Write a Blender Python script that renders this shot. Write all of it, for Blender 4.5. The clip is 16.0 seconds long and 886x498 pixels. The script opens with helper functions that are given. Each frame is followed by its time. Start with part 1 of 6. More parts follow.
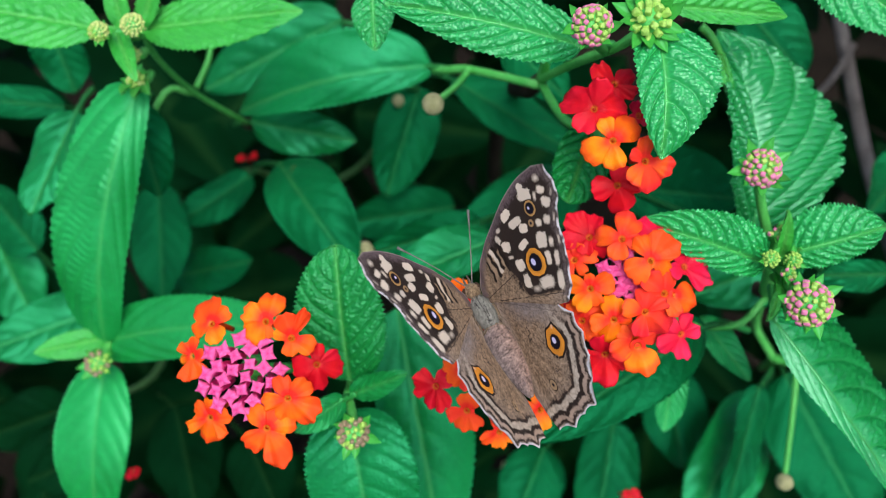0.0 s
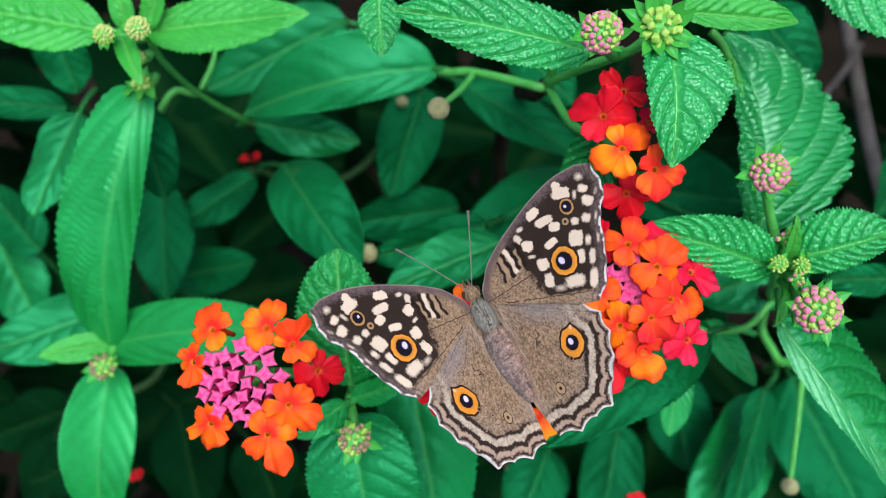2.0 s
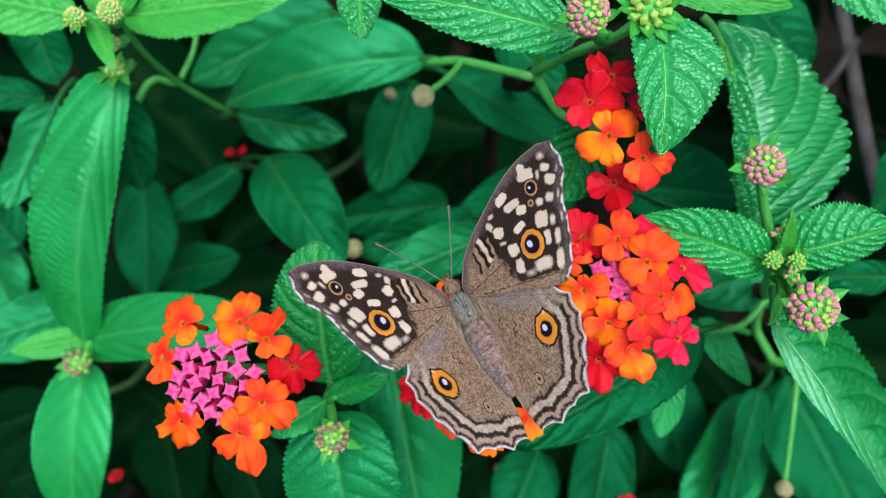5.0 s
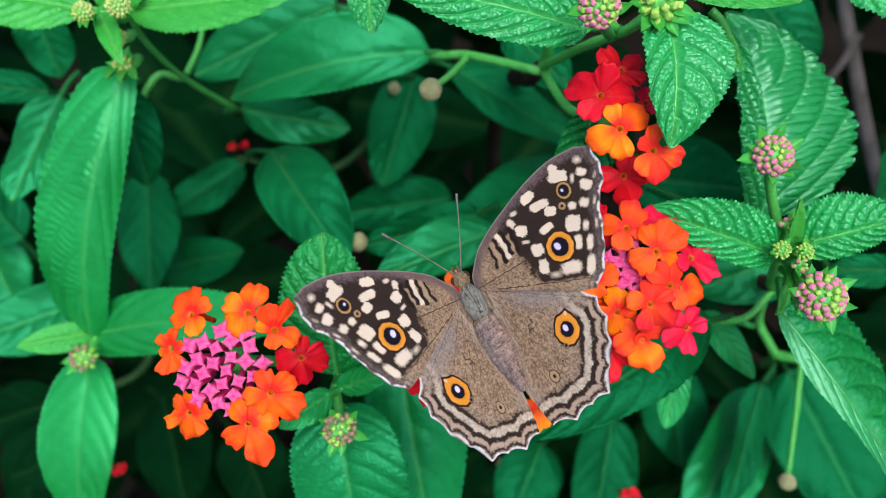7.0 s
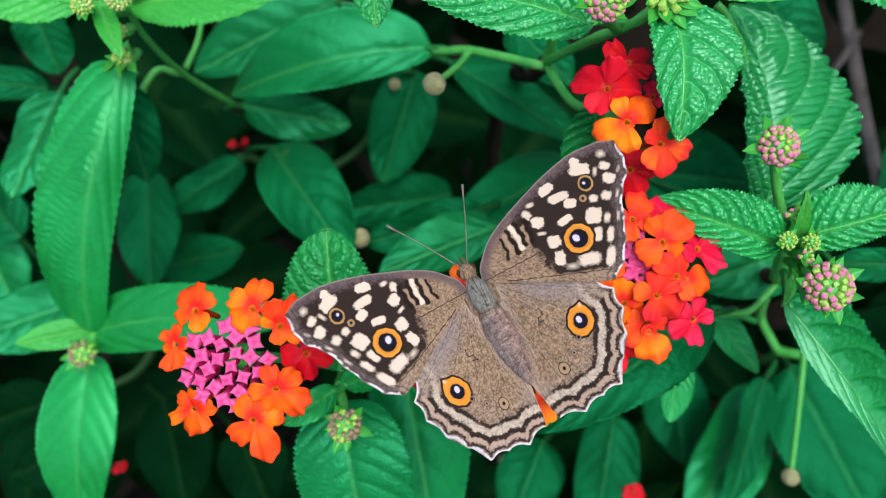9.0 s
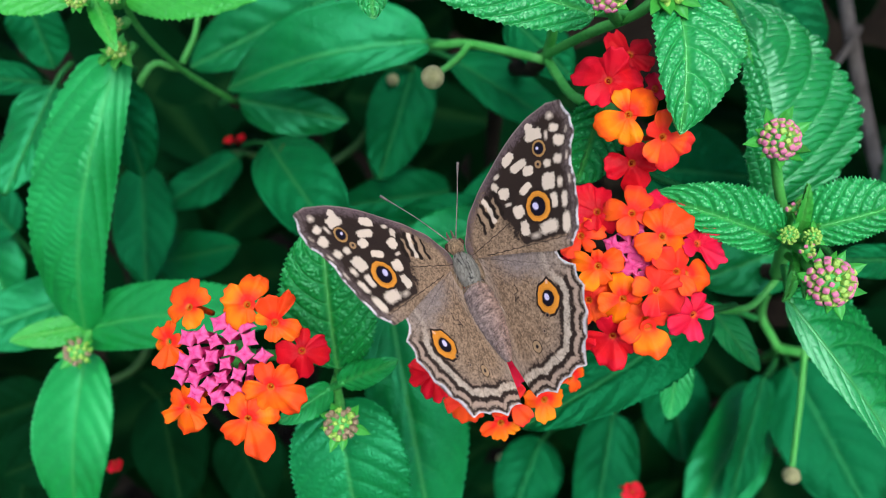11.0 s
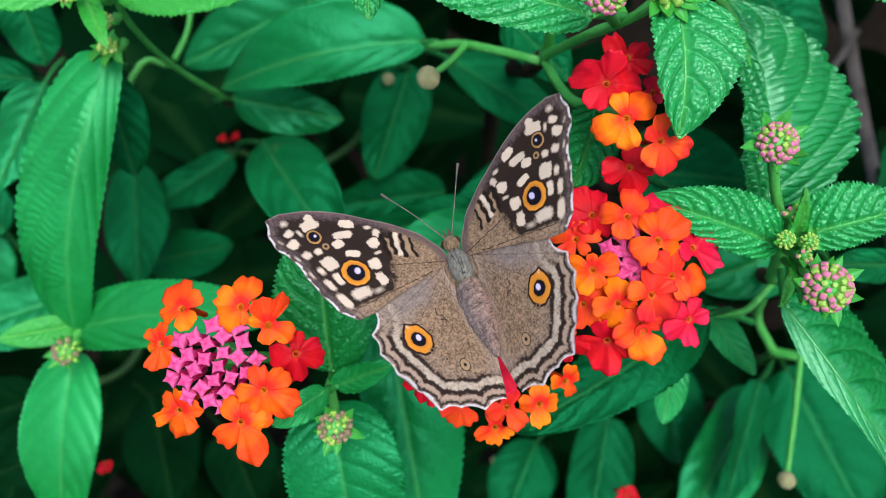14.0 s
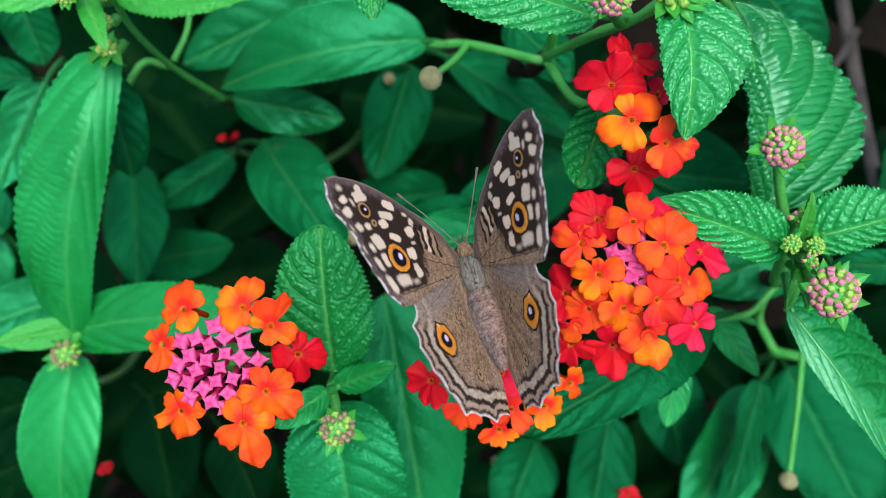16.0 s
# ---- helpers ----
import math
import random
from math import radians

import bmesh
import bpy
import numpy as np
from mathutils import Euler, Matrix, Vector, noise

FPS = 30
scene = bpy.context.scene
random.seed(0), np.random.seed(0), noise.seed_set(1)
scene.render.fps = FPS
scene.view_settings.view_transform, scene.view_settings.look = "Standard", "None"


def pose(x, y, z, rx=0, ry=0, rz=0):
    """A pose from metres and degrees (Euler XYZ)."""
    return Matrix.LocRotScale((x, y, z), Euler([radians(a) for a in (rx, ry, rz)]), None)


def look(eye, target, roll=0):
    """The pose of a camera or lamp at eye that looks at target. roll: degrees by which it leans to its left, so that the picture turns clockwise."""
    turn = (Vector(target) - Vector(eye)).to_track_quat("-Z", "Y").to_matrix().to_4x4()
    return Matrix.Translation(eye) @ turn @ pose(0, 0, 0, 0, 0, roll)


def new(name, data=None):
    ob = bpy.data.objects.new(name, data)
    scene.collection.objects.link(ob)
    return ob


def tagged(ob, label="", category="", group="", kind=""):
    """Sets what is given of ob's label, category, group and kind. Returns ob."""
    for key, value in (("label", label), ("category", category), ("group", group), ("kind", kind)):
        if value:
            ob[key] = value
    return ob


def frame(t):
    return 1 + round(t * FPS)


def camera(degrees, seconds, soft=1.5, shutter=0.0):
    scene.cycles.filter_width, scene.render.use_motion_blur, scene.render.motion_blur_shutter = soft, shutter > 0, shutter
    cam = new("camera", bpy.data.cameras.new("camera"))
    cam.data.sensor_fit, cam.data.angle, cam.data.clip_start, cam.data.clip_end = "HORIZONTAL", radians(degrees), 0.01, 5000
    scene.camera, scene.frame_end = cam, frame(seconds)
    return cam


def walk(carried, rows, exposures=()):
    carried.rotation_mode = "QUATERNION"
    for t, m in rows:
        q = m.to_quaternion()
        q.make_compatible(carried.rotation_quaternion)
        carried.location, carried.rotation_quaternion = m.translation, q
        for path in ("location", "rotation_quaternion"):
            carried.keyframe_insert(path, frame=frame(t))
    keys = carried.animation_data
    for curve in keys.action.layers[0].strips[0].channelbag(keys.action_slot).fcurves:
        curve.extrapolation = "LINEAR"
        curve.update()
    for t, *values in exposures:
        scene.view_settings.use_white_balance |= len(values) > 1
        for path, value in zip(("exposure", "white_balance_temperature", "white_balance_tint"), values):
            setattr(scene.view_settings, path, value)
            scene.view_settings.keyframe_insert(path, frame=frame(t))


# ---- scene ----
cam = camera(62, 16.0, soft=0.5)
# a phone lens close to its subject: a shallow field of focus
cam.data.dof.use_dof = True
cam.data.dof.focus_distance = 0.095
cam.data.dof.aperture_fstop = 20.0

# ---- the camera's way ----
PATH = [
    (0, pose(0.00111, -0.05362, 0.71533, 30.502, 0.677, -0.071)),
    (0.5, pose(0.00099, -0.05343, 0.71519, 30.398, 0.691, -0.114)),
    (1, pose(0.00106, -0.05306, 0.71519, 30.254, 0.748, -0.120)),
    (1.5, pose(0.00094, -0.05275, 0.71542, 30.172, 0.808, -0.018)),
    (2, pose(0.00080, -0.05192, 0.71534, 30.177, 0.823, 0.073)),
    (2.5, pose(0.00076, -0.05161, 0.71522, 30.257, 0.770, 0.095)),
    (3, pose(0.00133, -0.05120, 0.71480, 30.249, 0.800, 0.040)),
    (3.5, pose(0.00210, -0.05084, 0.71401, 30.322, 0.819, -0.024)),
    (4, pose(0.00275, -0.05058, 0.71276, 30.331, 0.692, 0.047)),
    (6.5, pose(0.00163, -0.05128, 0.71087, 29.963, 0.245, 0.097)),
    (7, pose(0.00105, -0.05149, 0.71102, 29.986, 0.218, 0.062)),
    (7.5, pose(0.00040, -0.05181, 0.71077, 30.042, 0.116, -0.001)),
    (8, pose(0.00000, -0.05220, 0.71041, 30.000, -0.000, 0.000)),
    (8.5, pose(-0.00008, -0.05221, 0.71016, 30.055, 0.042, -0.125)),
    (9, pose(-0.00027, -0.05217, 0.71010, 30.051, 0.031, -0.215)),
    (11.5, pose(0.00005, -0.05139, 0.70841, 29.908, -0.115, -0.247)),
    (12, pose(0.00026, -0.05094, 0.70867, 30.007, -0.157, -0.377)),
    (12.5, pose(0.00055, -0.05086, 0.70881, 30.024, -0.267, -0.219)),
    (13, pose(0.00055, -0.05045, 0.70860, 30.006, -0.404, -0.139)),
    (13.5, pose(0.00029, -0.05046, 0.70825, 29.904, -0.534, -0.063)),
    (14, pose(-0.00001, -0.05074, 0.70765, 29.858, -0.571, -0.095)),
    (14.5, pose(-0.00031, -0.05077, 0.70718, 29.815, -0.535, -0.177)),
    (15, pose(-0.00090, -0.05073, 0.70727, 29.814, -0.597, -0.263)),
    (15.5, pose(-0.00104, -0.05043, 0.70751, 29.768, -0.645, -0.282)),
    (16, pose(-0.00106, -0.05009, 0.70752, 29.722, -0.772, -0.252)),
]
# the camera's own exposure sinks a little on the way
walk(cam, PATH, [(0, 0.85), (4, 0.82), (9, 0.79), (12, 0.79), (14, 0.77), (16, 0.81)])

# ---- world and light: bright overcast day ----
world = bpy.data.worlds.new("overcast_sky")
scene.world = world
world.use_nodes = True
_nt = world.node_tree
_sky = _nt.nodes.new("ShaderNodeTexSky")
_sky.sky_type = "NISHITA"
_sky.sun_disc = False
_sky.sun_elevation = radians(70)
_sky.sun_rotation = radians(160)
_sky.air_density = 1.0
_sky.dust_density = 4.0
_bg = _nt.nodes["Background"]
_bg.inputs["Strength"].default_value = 0.135
_nt.links.new(_sky.outputs["Color"], _bg.inputs["Color"])

_sun = bpy.data.lights.new("sun", "SUN")
_sun.energy = 1.4
_sun.angle = radians(45)
_sun.color = (1.0, 0.98, 0.95)
sun = new("sun", _sun)
sun.matrix_world = look((0.12, -0.32, 1.6), (0, 0, 0.55))

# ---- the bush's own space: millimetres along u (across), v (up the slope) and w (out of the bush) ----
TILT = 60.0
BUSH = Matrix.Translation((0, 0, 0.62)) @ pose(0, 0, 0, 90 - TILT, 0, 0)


def mm(p):
    return Vector(p) * 0.001


# ---- materials ----
class Nodes:
    """A small writer of node materials."""

    def __init__(self, name):
        self.mat = bpy.data.materials.new(name)
        self.mat.use_nodes = True
        self.t = self.mat.node_tree
        self.bsdf = self.t.nodes["Principled BSDF"]
        self.out = self.t.nodes["Material Output"]

    def node(self, kind, **values):
        n = self.t.nodes.new(kind)
        for k, v in values.items():
            if k in n.inputs:
                n.inputs[k].default_value = v
        return n

    def link(self, a, b):
        self.t.links.new(a, b)

    def mix(self, fac, a, b, blend="MIX"):
        n = self.t.nodes.new("ShaderNodeMix")
        n.data_type = "RGBA"
        n.blend_type = blend
        for socket, v in ((n.inputs[0], fac), (n.inputs[6], a), (n.inputs[7], b)):
            if isinstance(v, bpy.types.NodeSocket):
                self.link(v, socket)
            elif isinstance(v, tuple):
                socket.default_value = (*v, 1.0)
            else:
                socket.default_value = v
        return n.outputs[2]

    def ramp(self, fac, lo, hi, a=0.0, b=1.0):
        n = self.t.nodes.new("ShaderNodeMapRange")
        n.inputs[1].default_value, n.inputs[2].default_value = lo, hi
        n.inputs[3].default_value, n.inputs[4].default_value = a, b
        self.link(fac, n.inputs[0])
        return n.outputs[0]

    def noise(self, coord, scale, detail=3.0, rough=0.55):
        n = self.node("ShaderNodeTexNoise", Scale=scale, Detail=detail, Roughness=rough)
        self.link(coord, n.inputs["Vector"])
        return n.outputs["Fac"]

    def attribute(self, name):
        n = self.t.nodes.new("ShaderNodeAttribute")
        n.attribute_name = name
        return n

    def bump(self, height, strength, distance, normal=None):
        n = self.node("ShaderNodeBump", Strength=strength, Distance=distance)
        self.link(height, n.inputs["Height"])
        if normal:
            self.link(normal, n.inputs["Normal"])
        return n.outputs["Normal"]


def leaf_material(name, deep, fresh, rough, through_light, blister=0.5, gloss=0.5, cell=8.0, rib=0.8, sheen=(0.45, 1.0, 0.78)):
    """Leaf blade: green grain, a paler midrib, waxy gloss, light that shines through."""
    m = Nodes(name)
    geo = m.t.nodes.new("ShaderNodeTexCoord").outputs["Object"]
    info = m.t.nodes.new("ShaderNodeObjectInfo").outputs["Random"]
    uv = m.t.nodes.new("ShaderNodeUVMap").outputs["UV"]
    vein = m.attribute("vein").outputs["Fac"]
    patch = m.ramp(m.noise(geo, 70.0, 4.0), 0.3, 0.7)
    col = m.mix(patch, deep, fresh)
    col = m.mix(m.ramp(info, 0, 1, 0.0, 0.35), col, tuple(c * 0.75 for c in deep))
    grain = m.noise(geo, 900.0, 3.0)
    col = m.mix(m.ramp(grain, 0.45, 0.75, 0.0, 0.22), col, tuple(min(1, c * 1.35) for c in fresh))
    pale = tuple(0.6 * f + 0.4 * p for f, p in zip(fresh, (0.14, 0.42, 0.10)))
    col = m.mix(m.ramp(vein, 0.1, 1.0, 0.0, rib), col, pale)
    # small brown flecks
    fleck = m.noise(geo, 330.0, 2.0)
    col = m.mix(m.ramp(fleck, 0.76, 0.8, 0.0, 0.35), col, (0.06, 0.07, 0.02))
    warp = m.node("ShaderNodeTexNoise", Scale=7.0, Detail=2.0)
    m.link(uv, warp.inputs["Vector"])
    place = m.mix(0.10, uv, warp.outputs["Color"])
    cells = m.node("ShaderNodeTexVoronoi", Scale=cell)
    cells.feature = "DISTANCE_TO_EDGE"
    m.link(place, cells.inputs["Vector"])
    pad = m.ramp(cells.outputs["Distance"], 0.0, 0.42)
    col = m.mix(m.ramp(cells.outputs["Distance"], 0.0, 0.09, 0.25 * min(1.0, blister * 2), 0.0), col, tuple(c * 0.6 for c in deep))
    b1 = m.bump(pad, blister, 0.0006)
    b2 = m.bump(grain, 0.22, 0.0004, b1)
    m.link(col, m.bsdf.inputs["Base Color"])
    m.link(b2, m.bsdf.inputs["Normal"])
    m.link(m.ramp(patch, 0, 1, rough - 0.06, rough + 0.08), m.bsdf.inputs["Roughness"])
    m.bsdf.inputs["Specular IOR Level"].default_value = gloss
    m.bsdf.inputs["Specular Tint"].default_value = (*sheen, 1.0)
    glow = m.node("ShaderNodeBsdfTranslucent")
    m.link(m.mix(0.4, col, (0.05, 0.45, 0.02)), glow.inputs["Color"])
    mixer = m.node("ShaderNodeMixShader")
    mixer.inputs[0].default_value = through_light
    m.link(m.bsdf.outputs[0], mixer.inputs[1])
    m.link(glow.outputs[0], mixer.inputs[2])
    m.link(mixer.outputs[0], m.out.inputs["Surface"])
    return m.mat


def petal_material(name, inner, outer, edge, throat, glowing):
    """Floret: colour runs from the throat to the rim, with a soft velvety surface."""
    m = Nodes(name)
    geo = m.t.nodes.new("ShaderNodeTexCoord").outputs["Object"]
    info = m.t.nodes.new("ShaderNodeObjectInfo").outputs["Random"]
    r = m.attribute("radius").outputs["Fac"]
    cloud = m.noise(geo, 420.0, 3.0)
    wobble = m.t.nodes.new("ShaderNodeMath")
    wobble.operation = "MULTIPLY_ADD"
    m.link(cloud, wobble.inputs[0])
    wobble.inputs[1].default_value = 0.35
    m.link(r, wobble.inputs[2])
    streak = m.noise(geo, 190.0, 2.0)
    col = m.mix(m.ramp(wobble.outputs[0], 0.50, 0.92), inner, outer)
    col = m.mix(m.ramp(streak, 0.48, 0.66, 0.0, 0.35), col, glowing)
    split = m.t.nodes.new("ShaderNodeSeparateXYZ")
    m.link(m.t.nodes.new("ShaderNodeUVMap").outputs["UV"], split.inputs[0])
    outward = m.ramp(wobble.outputs[0], 0.45, 0.9)
    for lo, hi, tone in ((0.45, 0.95, glowing), (0.40, 0.05, edge)):
        both = m.t.nodes.new("ShaderNodeMath")
        both.operation = "MULTIPLY"
        m.link(m.ramp(split.outputs[0], lo, hi, 0.0, 0.95), both.inputs[0])
        m.link(outward, both.inputs[1])
        col = m.mix(both.outputs[0], col, tone)
    col = m.mix(m.ramp(wobble.outputs[0], 1.02, 1.22, 0.0, 0.75), col, edge)
    col = m.mix(m.ramp(info, 0, 1, 0.0, 0.3), col, inner)
    col = m.mix(m.ramp(r, 0.10, 0.17, 1.0, 0.0), col, throat)
    m.link(col, m.bsdf.inputs["Base Color"])
    m.bsdf.inputs["Roughness"].default_value = 0.48
    m.bsdf.inputs["Specular IOR Level"].default_value = 0.15
    m.link(m.bump(m.noise(geo, 1400.0, 3.0), 0.25, 0.0003, m.bump(cloud, 0.55, 0.0009)), m.bsdf.inputs["Normal"])
    glow = m.node("ShaderNodeBsdfTranslucent")
    m.link(col, glow.inputs["Color"])
    mixer = m.node("ShaderNodeMixShader")
    mixer.inputs[0].default_value = 0.3
    m.link(m.bsdf.outputs[0], mixer.inputs[1])
    m.link(glow.outputs[0], mixer.inputs[2])
    m.link(mixer.outputs[0], m.out.inputs["Surface"])
    return m.mat


def plain_material(name, a, b, rough, scale, bump=0.3, depth=0.0004, gloss=0.4, tip=None):
    """Two-toned grained surface: stems, bracts, bark, soil."""
    m = Nodes(name)
    geo = m.t.nodes.new("ShaderNodeTexCoord").outputs["Object"]
    info = m.t.nodes.new("ShaderNodeObjectInfo").outputs["Random"]
    big = m.noise(geo, scale, 4.0)
    fine = m.noise(geo, scale * 7, 3.0)
    col = m.mix(m.ramp(big, 0.32, 0.68), a, b)
    col = m.mix(m.ramp(fine, 0.4, 0.75, 0.0, 0.35), col, tuple(min(1, c * 1.6) for c in b))
    col = m.mix(m.ramp(info, 0, 1, 0.0, 0.3), col, a)
    if tip:
        col = m.mix(m.ramp(m.attribute("vein").outputs["Fac"], 0.68, 0.86), col, tip)
    m.link(col, m.bsdf.inputs["Base Color"])
    m.bsdf.inputs["Roughness"].default_value = rough
    m.bsdf.inputs["Specular IOR Level"].default_value = gloss
    m.link(m.bump(fine, bump, depth), m.bsdf.inputs["Normal"])
    return m.mat


def painted_material(name, rough, sheen, grain_scale=1500.0, speck=0.5):
    """Scaled insect surface: the colours come from the mesh, with fine grain."""
    m = Nodes(name)
    geo = m.t.nodes.new("ShaderNodeTexCoord").outputs["Object"]
    col = m.attribute("pattern").outputs["Color"]
    fine = m.noise(geo, grain_scale, 2.0, 0.7)
    light = m.node("ShaderNodeRGBToBW")
    m.link(col, light.inputs[0])
    much = m.t.nodes.new("ShaderNodeMath")
    much.operation = "MULTIPLY"
    m.link(m.ramp(fine, 0.50, 0.68, 0.0, speck * 0.75), much.inputs[0])
    m.link(m.ramp(light.outputs[0], 0.16, 0.40, 1.0, 0.15), much.inputs[1])
    col = m.mix(much.outputs[0], col, (0.012, 0.009, 0.007))
    m.link(col, m.bsdf.inputs["Base Color"])
    m.bsdf.inputs["Roughness"].default_value = rough
    m.bsdf.inputs["Sheen Weight"].default_value = sheen
    m.bsdf.inputs["Sheen Roughness"].default_value = 0.5
    m.bsdf.inputs["Specular IOR Level"].default_value = 0.07
    m.link(m.bump(fine, 0.3, 0.0002), m.bsdf.inputs["Normal"])
    return m.mat


FRESH = leaf_material("leaf_fresh", (0.005, 0.210, 0.032), (0.012, 0.345, 0.074), 0.36, 0.20, 0.05, 0.9, 20.0, 0.45, (0.24, 1.0, 0.58))
RUGGED = leaf_material("leaf_rugged", (0.010, 0.28, 0.056), (0.022, 0.44, 0.105), 0.34, 0.18, 0.10, 1.0, 24.0, 1.0, (0.62, 1.0, 0.84))
CREASED = leaf_material("leaf_creased", (0.003, 0.17, 0.030), (0.006, 0.27, 0.054), 0.31, 0.12, 0.06, 1.0, 22.0, 0.6, (0.50, 1.0, 0.82))
BROAD = leaf_material("leaf_broad", (0.003, 0.150, 0.020), (0.006, 0.255, 0.043), 0.36, 0.14, 0.08, 0.75, 22.0, 0.9, (0.30, 1.0, 0.62))
YOUNG = leaf_material("leaf_young", (0.024, 0.32, 0.034), (0.062, 0.46, 0.060), 0.38, 0.2, 0.22, 0.55)
# darker copies of the leaf green: the inner bush's shade is in their colour
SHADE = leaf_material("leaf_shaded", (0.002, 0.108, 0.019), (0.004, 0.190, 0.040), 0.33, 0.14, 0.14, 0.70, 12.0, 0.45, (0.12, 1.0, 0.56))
MID = leaf_material("leaf_mid_shade", (0.001, 0.052, 0.012), (0.002, 0.102, 0.026), 0.38, 0.12, 0.15, 0.34, 8.0, 0.2, (0.05, 1.0, 0.46))
DARK = leaf_material("leaf_deep_shade", (0.0008, 0.009, 0.0020), (0.0012, 0.020, 0.005), 0.5, 0.05, 0.15, 0.05, 8.0, 0.1, (0.10, 1.0, 0.5))
ORANGE = petal_material("petal_orange", (0.80, 0.020, 0.012), (0.93, 0.165, 0.006), (0.93, 0.085, 0.014), (0.55, 0.16, 0.01), (0.98, 0.36, 0.008))
EMBER = petal_material("petal_ember", (0.78, 0.024, 0.014), (0.88, 0.075, 0.018), (0.84, 0.022, 0.040), (0.6, 0.15, 0.01), (0.93, 0.150, 0.012))
RED = petal_material("petal_red", (0.50, 0.002, 0.012), (0.66, 0.004, 0.020), (0.74, 0.010, 0.035), (0.5, 0.10, 0.01), (0.74, 0.010, 0.016))
ROSE = petal_material("petal_rose", (0.66, 0.005, 0.035), (0.76, 0.008, 0.065), (0.82, 0.03, 0.11), (0.7, 0.12, 0.02), (0.82, 0.016, 0.05))
MAGENTA = petal_material("petal_magenta", (0.66, 0.022, 0.20), (0.86, 0.080, 0.34), (0.90, 0.16, 0.44), (0.7, 0.03, 0.24), (0.88, 0.110, 0.38))
PINKBUD = plain_material("bud_pink", (0.26, 0.42, 0.07), (0.44, 0.50, 0.17), 0.6, 500.0, tip=(0.56, 0.17, 0.30))
GREENBUD = plain_material("bud_green", (0.19, 0.42, 0.05), (0.36, 0.56, 0.13), 0.55, 500.0)
PALEBUD = plain_material("bud_pale", (0.36, 0.48, 0.11), (0.54, 0.62, 0.25), 0.6, 500.0)
DULLBUD = plain_material("bud_dull", (0.20, 0.13, 0.11), (0.30, 0.26, 0.13), 0.6, 500.0)
# bark and stem copies darkened by colour for the shade inside the bush
DEEPBARK = plain_material("bark_shaded", (0.011, 0.010, 0.007), (0.028, 0.024, 0.017), 0.9, 160.0, 0.7, 0.0012, 0.05)
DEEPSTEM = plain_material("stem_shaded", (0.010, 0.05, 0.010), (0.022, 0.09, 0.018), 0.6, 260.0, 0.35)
STEM = plain_material("stem_green", (0.03, 0.31, 0.04), (0.10, 0.46, 0.10), 0.5, 260.0, 0.35)
BARK = plain_material("bark_grey", (0.065, 0.060, 0.056), (0.145, 0.135, 0.128), 0.85, 160.0, 0.7, 0.0012, 0.15)
SEED = plain_material("seed_head", (0.30, 0.32, 0.14), (0.54, 0.54, 0.30), 0.65, 700.0, 0.9, 0.0008)
# soil and dead leaves: near-black, the shade under the bush put into the colour
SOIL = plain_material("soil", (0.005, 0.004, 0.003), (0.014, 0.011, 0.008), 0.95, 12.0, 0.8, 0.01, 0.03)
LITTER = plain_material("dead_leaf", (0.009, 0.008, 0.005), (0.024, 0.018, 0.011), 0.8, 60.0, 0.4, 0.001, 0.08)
WING = painted_material("wing_scales", 0.72, 0.015, 6000.0, 0.45)
FUR = painted_material("body_fur", 0.75, 0.1, 3600.0, 0.6)
EYESPOT = painted_material("eyespot_scales", 0.55, 0.0, 5200.0, 0.1)
CHITIN = plain_material("chitin", (0.05, 0.045, 0.04), (0.17, 0.15, 0.14), 0.45, 900.0)


# ---- mesh tools (coordinates in millimetres) ----
class Geo:
    """Vertices, faces, one value or colour a vertex, and flat leaf coordinates."""

    def __init__(self):
        self.v, self.f, self.a, self.uv = [], [], [], []

    def add(self, verts, faces, values=None, uv=None):
        k = len(self.v)
        self.v += np.asarray([tuple(p) for p in verts] if isinstance(verts, list) else verts, float).tolist()
        self.f += [tuple([i + k for i in q]) for q in faces] if k else [tuple(q) for q in faces]
        self.a += list(values) if values is not None else [0.0] * len(verts)
        self.uv += list(uv) if uv is not None else [(0.0, 0.0)] * len(verts)
        return self

    def mesh(self, name, material, attribute="", origin=(0, 0, 0)):
        me = bpy.data.meshes.new(name)
        co = (np.array(self.v, float).reshape(-1, 3) - np.array(origin, float)) * 0.001
        me.from_pydata(co.tolist(), [], self.f)
        me.materials.append(material)
        me.polygons.foreach_set("use_smooth", [True] * len(me.polygons))
        if attribute:
            if attribute == "pattern":
                at = me.attributes.new("pattern", "FLOAT_COLOR", "POINT")
                at.data.foreach_set("color", np.c_[np.array(self.a, "f"), np.ones(len(self.a), "f")].ravel())
            else:
                at = me.attributes.new(attribute, "FLOAT", "POINT")
                at.data.foreach_set("value", np.array(self.a, "f"))
            layer = me.uv_layers.new(name="UVMap")
            loops = np.empty(len(me.loops), dtype=np.int32)
            me.loops.foreach_get("vertex_index", loops)
            layer.data.foreach_set("uv", np.array(self.uv, "f")[loops].ravel())
        return me


LATTICE = {}


def value_noise(x, y, seed=0):
    """Smooth lattice noise in 0..1 for arrays."""
    if seed not in LATTICE:
        LATTICE[seed] = np.random.RandomState(seed).rand(64, 64)
    table = LATTICE[seed]
    i, j = np.floor(x).astype(int), np.floor(y).astype(int)
    u, v = x - i, y - j
    u, v = u * u * (3 - 2 * u), v * v * (3 - 2 * v)
    t = lambda a, b: table[a % 64, b % 64]
    return (t(i, j) * (1 - u) + t(i + 1, j) * u) * (1 - v) + (t(i, j + 1) * (1 - u) + t(i + 1, j + 1) * u) * v


